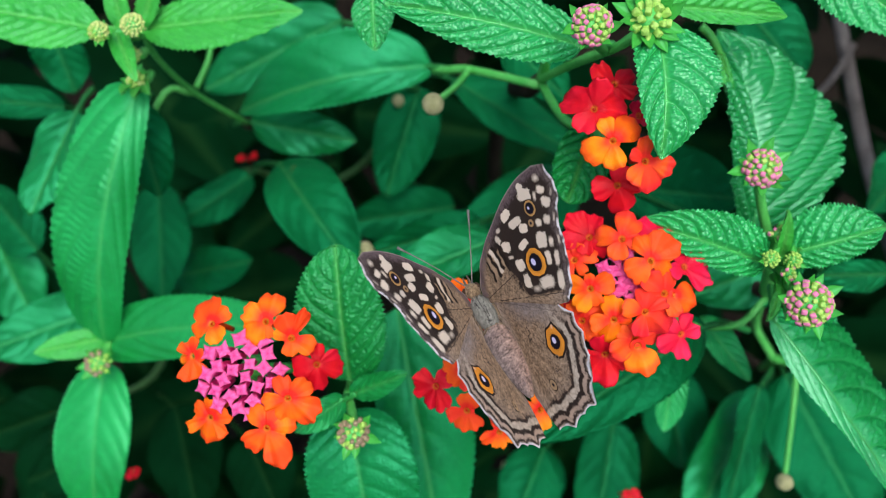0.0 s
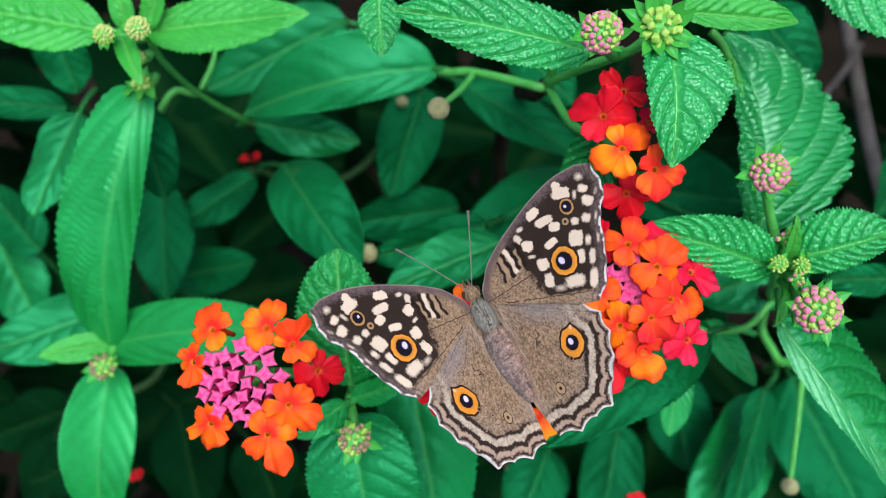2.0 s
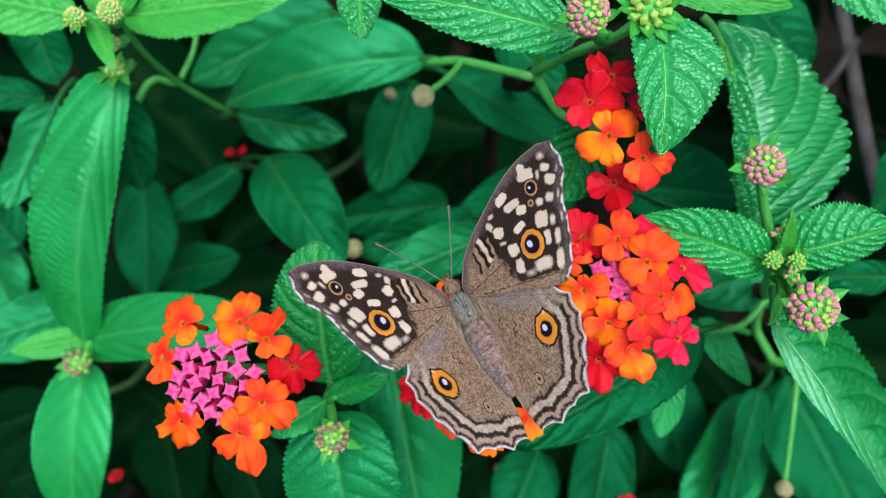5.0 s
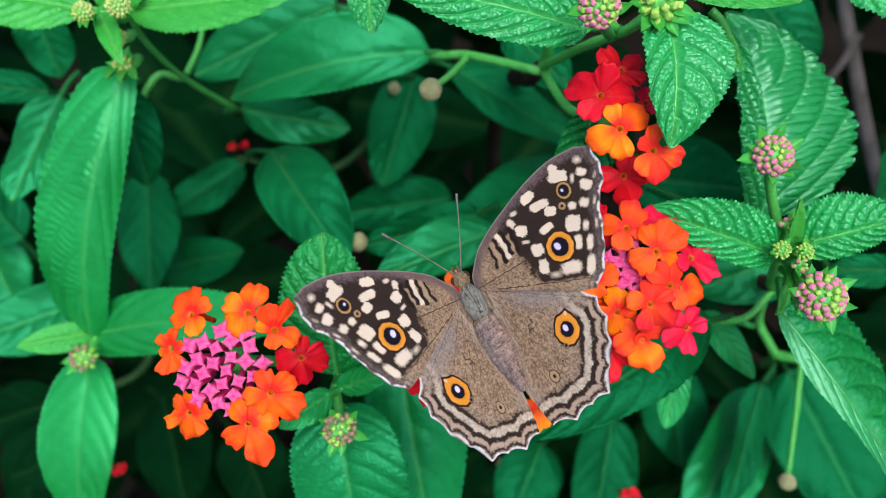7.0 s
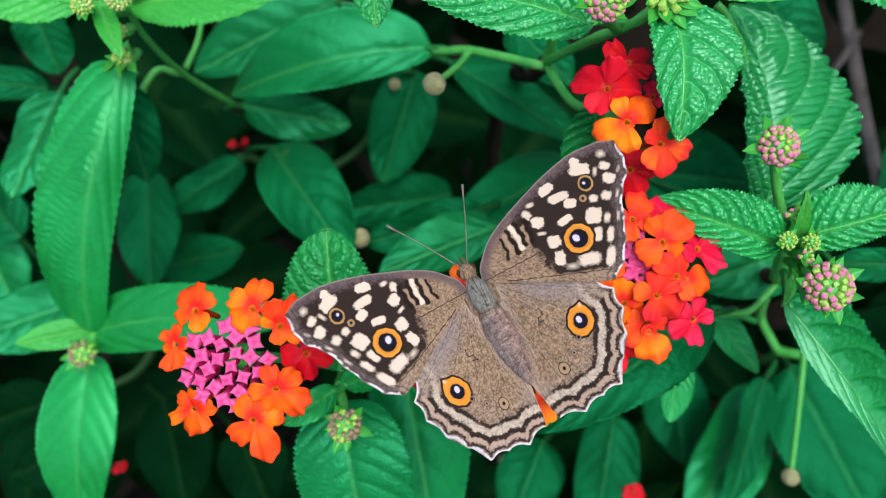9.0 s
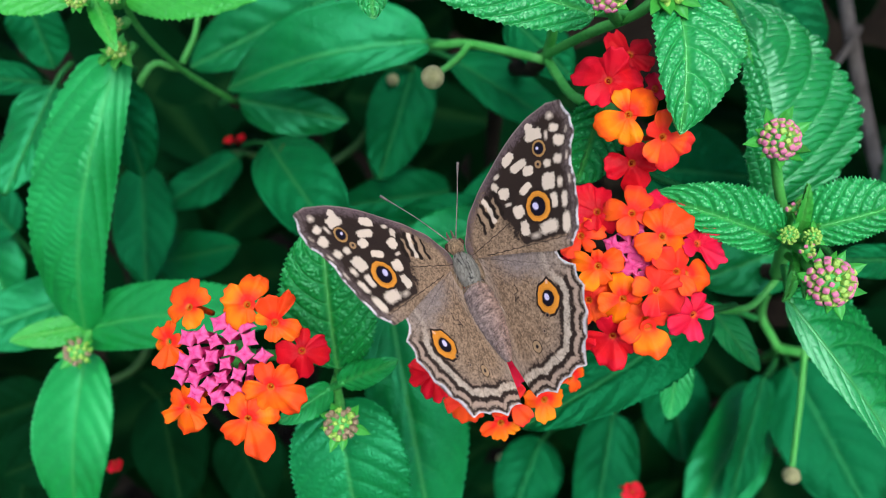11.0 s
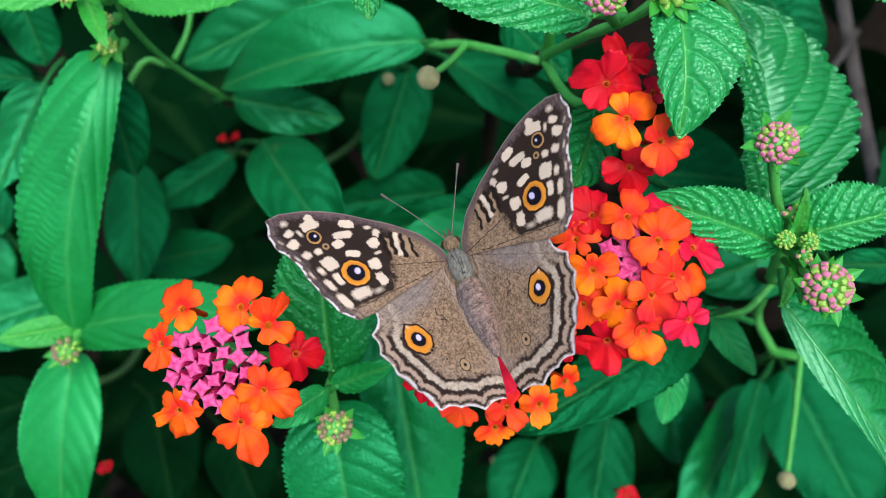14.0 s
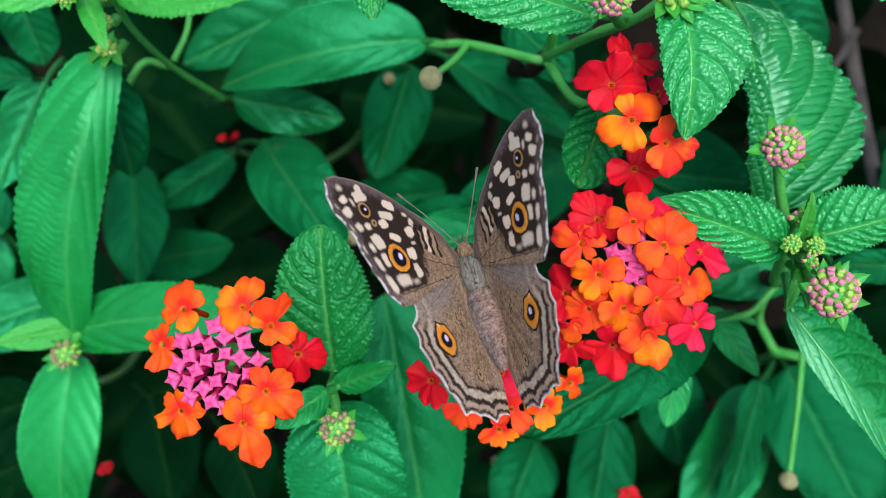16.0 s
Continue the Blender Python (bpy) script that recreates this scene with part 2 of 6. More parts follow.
def pucker(x, y, cell, seed):
    """Domes of about one cell's width, parted by creases, for arrays in millimetres."""
    rng = np.random.RandomState(int(seed * 1000) % 4096)
    jitter = rng.rand(64, 64, 2)
    i, j = np.floor(x / cell).astype(int), np.floor(y / cell).astype(int)
    near = np.full(x.shape, 9.0)
    for a in (-1, 0, 1):
        for b in (-1, 0, 1):
            q = jitter[(i + a) % 64, (j + b) % 64]
            near = np.minimum(near, np.hypot(x / cell - i - a - q[..., 0], y / cell - j - b - q[..., 1]))
    return np.clip(1 - (near / 0.78) ** 2, 0, 1)


def grid_faces(n, m, k=0, flip=False):
    """Quads of an n x m grid of vertices."""
    out = []
    for i in range(n - 1):
        for j in range(m - 1):
            q = (k + i * m + j, k + i * m + j + 1, k + (i + 1) * m + j + 1, k + (i + 1) * m + j)
            out.append(q[::-1] if flip else q)
    return out


def spline(points, n):
    """n points along a smooth curve through the given ones."""
    p = np.array(points, float)
    p = np.vstack([2 * p[0] - p[1], p, 2 * p[-1] - p[-2]])
    t = np.linspace(0, len(p) - 3 - 1e-9, n)
    i = t.astype(int)
    u = (t - i)[:, None]
    a, b, c, d = p[i], p[i + 1], p[i + 2], p[i + 3]
    return 0.5 * (2 * b + (c - a) * u + (2 * a - 5 * b + 4 * c - d) * u**2 + (3 * b - a - 3 * c + d) * u**3)


def tube(geo, points, radii, sides=10, steps=0, value=0.0, ridge=0.0):
    """A round or four-ridged stem through the points."""
    steps = steps or 6 * (len(points) - 1) + 1
    c = spline(points, steps)
    r = np.interp(np.linspace(0, 1, steps), np.linspace(0, 1, len(radii)), radii)
    tan = np.gradient(c, axis=0)
    tan /= np.linalg.norm(tan, axis=1)[:, None] + 1e-9
    ref = np.array([0.31, 0.17, 0.93])
    verts = []
    for k in range(steps):
        x = np.cross(tan[k], ref)
        x /= np.linalg.norm(x) + 1e-9
        y = np.cross(tan[k], x)
        for j in range(sides):
            a = 2 * math.pi * j / sides
            rr = r[k] * (1 + ridge * math.cos(4 * a))
            verts.append(c[k] + rr * (math.cos(a) * x + math.sin(a) * y))
    faces = []
    for k in range(steps - 1):
        for j in range(sides):
            faces.append((k * sides + j, k * sides + (j + 1) % sides, (k + 1) * sides + (j + 1) % sides, (k + 1) * sides + j))
    faces.append(tuple(range(sides))[::-1])
    faces.append(tuple((steps - 1) * sides + j for j in range(sides)))
    return geo.add(verts, faces, [value] * len(verts))


def ball(geo, centre, radii, rings=10, sides=14, values=None, wobble=0.0):
    """An egg with optional dimples; values maps a unit direction to a colour."""
    verts, vals = [], []
    for i in range(rings + 1):
        th = math.pi * i / rings
        for j in range(sides):
            ph = 2 * math.pi * j / sides
            d = np.array((math.sin(th) * math.cos(ph), math.sin(th) * math.sin(ph), math.cos(th)))
            k = 1 + wobble * (noise.noise(Vector(d * 3.1)) + 0.6 * math.sin(ph * 7) * math.sin(th * 9))
            verts.append(np.array(centre) + d * np.array(radii) * k)
            vals.append(values(d) if values else 0.0)
    faces = []
    for i in range(rings):
        for j in range(sides):
            q = (i * sides + j, (i + 1) * sides + j, (i + 1) * sides + (j + 1) % sides, i * sides + (j + 1) % sides)
            faces.append(q)
    return geo.add(verts, faces, vals)


def part(name, geo, material, parent, label="", attribute="", origin=None):
    """One mesh object under a thing or a part; the geometry is in the thing's own millimetres."""
    ob = new(name, geo.mesh(name, material, attribute, origin or (0, 0, 0)))
    ob.parent = parent
    return tagged(ob, label)


BASES = {}


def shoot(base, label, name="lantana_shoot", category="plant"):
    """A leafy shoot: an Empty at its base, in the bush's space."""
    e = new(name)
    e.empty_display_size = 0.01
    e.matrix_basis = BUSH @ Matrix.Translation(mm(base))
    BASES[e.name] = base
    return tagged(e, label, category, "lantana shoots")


def stem(parent, points, r0, r1, name="stem", material=None, label="", ridge=0.08):
    g = Geo()
    tube(g, points, (r0, r1), 12, 0, 0.0, ridge)
    return part(name, g, material or STEM, parent, label, "vein", BASES[parent.name])


def cane(parent, top, foot_shift=(0, 0)):
    """The woody lower stem, from the shoot down to the soil."""
    m = BUSH @ mm(top)
    foot = Vector((m.x * 0.6 + foot_shift[0], m.y * 0.6 + 0.10 + foot_shift[1], -0.01))
    back = BUSH.inverted()
    a, b = Vector(top), (back @ foot) * 1000
    q1 = a + Vector((random.uniform(-4, 4), random.uniform(-2, 4), -110))
    q2 = a.lerp(b, 0.7) + Vector((random.uniform(-14, 14), random.uniform(-8, 8), 0))
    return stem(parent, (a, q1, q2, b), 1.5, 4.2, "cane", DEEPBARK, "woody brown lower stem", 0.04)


def leaf_geo(base, tip, wl, wr, bend=0.0, arch=0.0, fold=12.0, roll=0.0, curl=0.15, veins=9, teeth=30, tooth=0.07,
             quilt=0.35, blister=0.12, rows=60, half=11, thick=0.22, petiole=None, wave=0.0, twist=0.0,
             sweep=0.3, power=1.5, pitch=2.0, flat=1.0, plain=1.0, heel=0.55, point=0.8, pads=0.0, cell=0.8, soft=0.4, bead=0.0, groove=1.7, slant=0.12):
    """A toothed lantana leaf, quilted between its side veins. wl, wr: the two half widths."""
    base, tip = np.array(base, float), np.array(tip, float)
    axis = tip - base
    length = np.linalg.norm(axis)
    d = axis / length
    up = np.array((0.0, 0.0, 1.0)) - d * d[2]
    up /= np.linalg.norm(up)
    side = np.cross(d, up)
    seed = random.random() * 50
    s = np.linspace(0, 1, rows)
    x = np.linspace(-1, 1, 2 * half + 1)
    S, X = np.meshgrid(s, x, indexing="ij")
    full = heel / (heel + point)
    prof = S**heel * (1 - S) ** point / (full**heel * (1 - full) ** point)
    saw = (S * teeth + seed) % 1.0
    edge = np.abs(X) ** 6
    W = np.where(X < 0, wl, wr) * prof * (1 + edge * tooth * (0.5 - np.abs(saw - 0.62) * 2.2 if teeth > 24 else np.sqrt(np.abs(np.sin(math.pi * saw))) - 0.6))
    ax = np.abs(X)
    rough = 1.3 * value_noise(S * 9 + seed, X * 5 + 3.7 * seed, 21) - 0.65
    slow = 1.3 * value_noise(S * 3.6 + seed, X * 2 + 2.3 * seed, 22) - 0.65
    # side veins sweep forwards; fine cross veins run square to them
    phi = (S - sweep * ax**power + 0.02) * veins + 0.10 * slow + 0.03 * rough + 0.5 * (X > 0)
    between = np.abs(np.sin(math.pi * phi))
    win = np.clip(ax * 7, 0, 1) * np.clip(S * 9, 0, 1) * np.clip((1 - S) * 7, 0, 1)
    lift = 1.5 * quilt * between**soft * win
    half_w = max(wl, wr)
    reach = half_w**power / (power * (2 - power) * max(sweep, 0.05) * length)
    psi = S * length + slant * reach * (ax * np.abs(W) + 0.6) ** (2 - power) + 1.0 * rough + 1.8 * slow + 0.9 * np.floor(phi)
    cross = np.clip(groove * np.abs(np.sin(math.pi * psi / pitch)), 0, 1) ** 0.6
    lift += 1.5 * blister * cross * between**0.4 * win * (0.75 + 0.5 * slow)
    lift += 0.22 * quilt * rough * win
    if pads:
        lift += pads * pucker(S * length, X * W, cell, seed) * np.clip(between * 2.5, 0.2, 1) * np.clip(ax * 9, 0, 1)
    if bead:
        lift += bead * np.sqrt(np.abs(np.sin(math.pi * saw))) * np.clip((ax - 0.82) / 0.1, 0, 1)
    lift *= np.where(X > 0, flat, plain)
    rad = np.radians(roll + twist * (S - 0.5))
    fx = np.radians(fold)
    out = X * W * math.cos(fx)
    raise_ = ax * W * math.sin(fx) - curl * (ax**2) * W + lift + wave * np.sin(S * 9 + seed + (X > 0) * 1.7) * ax**2
    cx = bend * 4 * S * (1 - S)
    cz = arch * 4 * S * (1 - S)
    ox = cx + out * np.cos(rad) - raise_ * np.sin(rad)
    oz = cz + out * np.sin(rad) + raise_ * np.cos(rad)
    P = base + d * (S * length)[..., None] + side * ox[..., None] + up * oz[..., None]
    vein = np.exp(-((ax * W / 0.40) ** 2)) + 0.34 * np.exp(-((between / 0.12) ** 2)) * (ax < 0.9)
    g = Geo()
    n, m = P.shape[:2]
    uv = np.stack([S * length / 10, X * W / 10], -1).reshape(-1, 2)
    top = P.reshape(-1, 3)
    g.add(top, grid_faces(n, m, 0, True), np.clip(vein, 0, 1).ravel(), uv.tolist())
    if thick:
        du, dv = np.gradient(P, axis=0), np.gradient(P, axis=1)
        nn = np.cross(dv, du)
        nn /= np.linalg.norm(nn, axis=2)[..., None] + 1e-9
        low = P - nn * thick * np.clip((1 - ax) * 5, 0.15, 1)[..., None]
        k = len(g.v)
        g.add(low.reshape(-1, 3), grid_faces(n, m), np.clip(vein + 0.25, 0, 1).ravel(), uv.tolist())
        rim = []
        for i in range(n - 1):
            rim.append((i * m, (i + 1) * m, k + (i + 1) * m, k + i * m))
            j = m - 1
            rim.append((i * m + j, k + i * m + j, k + (i + 1) * m + j, (i + 1) * m + j))
        g.f += rim
    # midrib below and leaf stalk
    rib = [P[int(q * (n - 1)), half] - up * 0.35 for q in (0, 0.25, 0.5, 0.75, 0.97)]
    tube(g, rib, (0.55, 0.15), 6, 13, 1.0)
    if petiole is not None:
        mid = (np.array(petiole, float) + P[0, half]) / 2 + up * 0.6
        tube(g, [petiole, mid, P[0, half] + d * 1.0], (0.7, 0.6), 8, 9, 1.0)
    return g


def leaf(parent, base, tip, wl, wr, material=None, label="", **shape):
    material = material or FRESH
    if material in (MID, DARK, SHADE):
        shape = {"quilt": 0.22, "blister": 0.08, "veins": 6, "pitch": 3.0, "wave": 1.1, "twist": random.uniform(-16, 16), "tooth": 0.06, "heel": 0.45,
                 "point": 0.66, **shape}
    elif material == FRESH:
        shape = {"quilt": 0.18, "soft": 1.0, "blister": 0.03, "heel": 0.40, "point": 0.62, "wave": 0.5, "tooth": 0.045, "veins": 7, "pitch": 2.4, "rows": 90, "half": 16, **shape}
    elif material in (RUGGED, CREASED, BROAD):
        shape = {"quilt": 0.4, "blister": 0.16, "veins": 7, "pitch": 1.5, "wave": 0.5, "heel": 0.42, "point": 0.70, **shape, "rows": 200, "half": 32}
        if material == CREASED:
            shape.update(rows=320)
        else:
            shape.update(rows=240, half=42, blister=0.0, pads=0.30 if material == RUGGED else 0.2, cell=0.66, quilt=shape["quilt"])
    g = leaf_geo(base, tip, wl, wr, **shape)
    return part("leaf", g, material or FRESH, parent, label, "vein", BASES[parent.name])


# ---- flowers ----
def aim(normal, spin):
    """A turn that takes z to the normal, after a spin in degrees."""
    return Vector((0, 0, 1)).rotation_difference(Vector(normal).normalized()).to_matrix().to_4x4() @ pose(0, 0, 0, 0, 0, spin)


def random_lobes(rng):
    n = rng.choice((4, 4, 5))
    a0 = rng.uniform(0, 360)
    return [(a0 + 360 / n * (k + rng.uniform(-0.13, 0.13)), rng.uniform(2.7, 3.8), rng.uniform(0.8, 1.05) * 165 / n) for k in range(n)]


def floret_mesh(name, material, lobes, seed):
    """A small trumpet: a long tube and a flat face of uneven rounded lobes (angle, reach in mm, half width in degrees)."""
    rng = random.Random(seed)
    lobes = lobes or random_lobes(rng)
    g = Geo()
    n_a, n_r = 96, 11
    tilt = [rng.uniform(-0.46, 0.36) for _ in lobes]
    cup = [rng.uniform(-1.1, 0.45) for _ in lobes]
    crimp = [rng.uniform(0.12, 0.42) for _ in lobes]
    level = [rng.uniform(-0.12, 0.12) for _ in lobes]
    nick = [(rng.uniform(0.0, 0.11), rng.uniform(-0.3, 0.3)) for _ in lobes]
    verts, vals, tones = [], [], []
    lobe_tone = [rng.random() for _ in lobes]
    spokes = []
    for j in range(n_a):
        a = 360 * j / n_a
        best, pick, across = 1.15, 0, 1.0
        for l, (mid, reach, half) in enumerate(lobes):
            d = ((a - mid + 180) % 360 - 180) / (half * 1.42)
            if abs(d) < 1:
                r = reach * (1 - abs(d) ** 3.2) ** 0.55
                r *= 1 - nick[l][0] * math.exp(-(((d - nick[l][1]) / 0.16) ** 2))
                if r > best:
                    best, pick, across = r, l, d
        best *= 1 + 0.025 * math.sin(math.radians(a) * 19 + seed)
        spokes.append((math.radians(a), best, pick, across))
    for i in range(n_r + 1):
        t = i / n_r
        for a, rim, l, d in spokes:
            r = 0.26 + (rim - 0.26) * t
            k = r / 3.3
            z = -0.55 * math.exp(-((r / 0.62) ** 2)) + tilt[l] * r * k + cup[l] * d * d * k**1.4 + level[l] * min(1, r / 1.2)
            z += crimp[l] * math.sin(d * 4.4 + seed + 2.3 * l) * k**2 + 0.10 * math.sin(d * 11 + seed) * k**3 + 0.16 * math.exp(-(((r - 0.62) / 0.18) ** 2)) - 0.22 * max(0, t - 0.72) ** 1.3 * (1 + math.sin(l + seed))
            verts.append((r * math.cos(a), r * math.sin(a), z))
            vals.append(r / 3.6)
            tones.append((lobe_tone[l], t))
    faces = []
    for i in range(n_r):
        for j in range(n_a):
            faces.append((i * n_a + j, (i + 1) * n_a + j, (i + 1) * n_a + (j + 1) % n_a, i * n_a + (j + 1) % n_a))
    g.add(verts, faces, vals, tones)
    # thin underside, so the lobes have an edge
    low = [(x * 0.995, y * 0.995, z - 0.14) for x, y, z in verts[n_a:]]
    k = len(g.v)
    g.add(low, [f[::-1] for f in faces if max(f) < n_r * n_a], vals[n_a:], tones[n_a:])
    for j in range(n_a):
        q = (j + 1) % n_a
        g.f.append((n_r * n_a + j, k + (n_r - 1) * n_a + j, k + (n_r - 1) * n_a + q, n_r * n_a + q))
    bow = rng.uniform(-1.2, 1.2)
    tube(g, [(0, 0, -0.95), (bow * 0.4, 0.2, -3.5), (bow, 0, -8.5)], (0.55, 0.42), 9, 8, 0.6)
    # stamens just showing in the throat
    ball(g, (0.08, 0.03, -0.62), (0.17, 0.15, 0.16), 4, 7, lambda d: 0.1)
    return g.mesh(name, material, "radius")


def star_bud_mesh(name, material, seed):
    """An unopened floret: a four-cornered puffed star on a short tube."""
    rng = random.Random(seed)
    g = Geo()
    n_a, n_r = 40, 9
    verts, vals = [], []
    for i in range(n_r + 1):
        t = i / n_r
        for j in range(n_a):
            a = 2 * math.pi * j / n_a
            q = 0.80
            rim = 1.72 * (abs(math.cos(a)) ** q + abs(math.sin(a)) ** q) ** (-1 / q) * (1.0 + 0.06 * math.sin(3 * a + seed))
            rim = max(rim, 0.80)
            r = rim * t
            corner = abs(math.cos(2 * a))
            z = 0.62 * (1 - t**2.6) + 0.30 * corner**5 * t**2 - 0.14 * (1 - corner) ** 2 * math.sin(math.pi * t) - 0.15 * math.exp(-((t / 0.14) ** 2))
            verts.append((r * math.cos(a), r * math.sin(a), z))
            vals.append(0.35 + 0.6 * t)
    faces = []
    for i in range(n_r):
        for j in range(n_a):
            faces.append((i * n_a + j, (i + 1) * n_a + j, (i + 1) * n_a + (j + 1) % n_a, i * n_a + (j + 1) % n_a))
    g.add(verts, faces, vals)
    k = n_r * n_a
    foot = [(0.72 * math.cos(2 * math.pi * j / n_a), 0.72 * math.sin(2 * math.pi * j / n_a), -1.3) for j in range(n_a)]
    kk = len(g.v)
    g.add(foot, [], [0.3] * n_a)
    for j in range(n_a):
        q = (j + 1) % n_a
        g.f.append((k + j, kk + j, kk + q, k + q))
    tube(g, [(0, 0, -1.2), (0.2, 0, -4.0), (0, 0.2, -6.5)], (0.72, 0.55), 10, 7, 0.3)
    return g.mesh(name, material, "radius")


def bract_mesh(name, material, seed):
    """A small pointed green bract, cupped along its middle."""
    rng = random.Random(seed)
    g = Geo()
    n, m = 8, 5
    verts = []
    for i in range(n):
        t = i / (n - 1)
        w = 0.80 * (math.sin(math.pi * min(1, t * 0.8 + 0.18)) ** 0.6) * (1 - t**4)
        for j in range(m):
            x = (j / (m - 1) * 2 - 1)
            verts.append((x * w, t * 3.2, 0.5 * abs(x) * w + 0.6 * t**2))
    g.add(verts, grid_faces(n, m, 0, True), [0.4] * len(verts))
    low = [(x, y, z - 0.12) for x, y, z in verts]
    g.add(low, grid_faces(n, m), [0.4] * len(verts))
    return g.mesh(name, material, "vein")


def nub_mesh(name, material):
    """A closed bud: squarish, with a flat blunt end."""
    g = Geo()
    rings, sides = 8, 12
    verts, vals = [], []
    for i in range(rings + 1):
        th = math.pi * i / rings
        for j in range(sides):
            ph = 2 * math.pi * (j + 0.5) / sides
            d = [math.sin(th) * math.cos(ph), math.sin(th) * math.sin(ph), math.cos(th)]
            e = [math.copysign(abs(c) ** 0.42, c) for c in d]
            verts.append((0.46 * e[0] * (1 + 0.25 * d[2]), 0.46 * e[1] * (1 + 0.25 * d[2]), 0.25 + 0.85 * e[2]))
            vals.append(max(0.0, min(1.0, 0.5 + 0.6 * d[2])))
    faces = [(i * sides + j, (i + 1) * sides + j, (i + 1) * sides + (j + 1) % sides, i * sides + (j + 1) % sides)
             for i in range(rings) for j in range(sides)]
    g.add(verts, faces, vals)
    return g.mesh(name, material, "vein")


STARS = [star_bud_mesh("bud", MAGENTA, i) for i in range(3)]
BRACT = bract_mesh("bract", YOUNG, 1)
NUBS = {m.name: nub_mesh("bud", m) for m in (PINKBUD, GREENBUD, DULLBUD, PALEBUD)}


def child(name, mesh, parent, m):
    ob = new(name, mesh)
    ob.parent = parent
    ob.matrix_basis = m
    return ob


def flower_head(parent, centre, label, foot, core=1.0):
    """The head's green core on its stalk; its florets are set on it one by one."""
    g = Geo()
    ball(g, (0, 0, -7.5 * core), (2.2 * core, 2.2 * core, 2.6 * core), 8, 12, None, 0.06)
    c, f = Vector(centre), Vector(foot) - Vector(centre)
    tube(g, [(0, 0, -8 * core), (f * 0.5 + Vector((0, 0, -6 * core)))[:], f[:]], (0.8, 0.95), 10)
    h = part("flower_head", g, STEM, parent, label, "vein")
    h.matrix_basis = Matrix.Translation(mm(c - Vector(BASES[parent.name])))
    return h


def floret(head, centre, at, material, lobes=None, lean=(0, 0), size=1.0):
    """One open floret at a place in the bush's space; lean tips its face."""
    d = Vector(at) - Vector(centre)
    m = Matrix.Translation(mm(d)) @ aim((lean[0] + d.x * 0.012, lean[1] + d.y * 0.012, 1.0), 0)
    seed = int(abs(d.x * 31 + d.y * 57)) + 1
    return child("floret", floret_mesh("floret", material, lobes, seed), head, m @ Matrix.Scale(size, 4))


def star_bud(head, centre, at, size=1.0, spin=0.0, kind=0):
    d = Vector(at) - Vector(centre)
    m = Matrix.Translation(mm(d)) @ aim((d.x * 0.06, d.y * 0.06, 1.0), spin)
    return child("bud", STARS[kind % 3], head, m @ Matrix.Scale(size, 4))


def bud_head(parent, centre, foot, radius, label, colours=(PINKBUD, PINKBUD, PINKBUD), count=30, bracts=9, lean=(0, 0, 1), seed=0,
             size=1.0):
    """A young head of closed buds, ringed by bracts, on its stalk."""
    rng = random.Random(seed)
    g = Geo()
    ball(g, (0, 0, 0), (radius * 0.93, radius * 0.93, radius * 0.88), 9, 14, None, 0.05)
    f = Vector(foot) - Vector(centre)
    tube(g, [(0, 0, -radius * 0.5), (f * 0.5 + Vector((0, 0, -1.5)))[:], f[:]], (0.75, 0.85), 10)
    h = part("bud_head", g, STEM, parent, label, "vein")
    top = Matrix.Translation(mm(Vector(centre) - Vector(BASES[parent.name])))
    h.matrix_basis = top
    turn = aim(lean, 0)
    for i in range(count):
        z = 1 - (i + 0.5) / count * 1.05
        a = i * 2.39996
        r = math.sqrt(max(0, 1 - z * z))
        d = turn @ Vector((r * math.cos(a), r * math.sin(a), z))
        col = GREENBUD if (i < count * 0.06 and colours[0] is not PALEBUD) or (colours[0] is PINKBUD and i < count * 0.7 and rng.random() < 0.25) else colours[rng.randrange(3)]
        k = 0.92 * size * (0.85 + 0.25 * r) * rng.uniform(0.85, 1.12)
        child("bud", NUBS[col.name], h, Matrix.Translation(mm(d * radius * 0.85)) @ aim(d, rng.uniform(0, 90)) @ Matrix.Scale(k, 4))
    for i in range(bracts):
        a = 2 * math.pi * (i + rng.uniform(-0.25, 0.25)) / max(1, bracts)
        m = turn @ pose(0, 0, 0, 0, 0, math.degrees(a)) @ Matrix.Translation(mm((0, radius * 0.72, -radius * 0.1)))
        m = m @ pose(0, 0, 0, rng.uniform(-5, 45), 0, rng.uniform(-30, 30)) @ Matrix.Scale(size * rng.uniform(0.7, 1.35), 4)
        child("bract", BRACT, h, m)
    return h


def seed_ball(parent, centre, foot, radius, label="dry pale round seed head on a thin stalk", material=None):
    """A dried round head, dimpled all over, on its stalk."""
    g = Geo()
    ball(g, (0, 0, 0), (radius, radius, radius * 1.05), 22, 30, None, 0.07)
    f = Vector(foot) - Vector(centre)
    h = part("seed_head", g, material or SEED, parent, label, "vein")
    h.matrix_basis = Matrix.Translation(mm(Vector(centre) - Vector(BASES[parent.name])))
    g = Geo()
    tube(g, [(f * 0.02)[:], (f * 0.5 + Vector((0.6, 0, -0.8)))[:], f[:]], (0.55, 0.7), 9)
    part("stalk", g, STEM, h, "", "vein")
    return h


# ---- the butterfly ----
BROWN, UMBER, CREAM = np.array((0.218, 0.150, 0.098)), np.array((0.017, 0.011, 0.009)), np.array((0.55, 0.46, 0.37))
MAUVE, FRINGE, TAN = np.array((0.205, 0.168, 0.155)), np.array((0.56, 0.53, 0.55)), np.array((0.56, 0.22, 0.028))


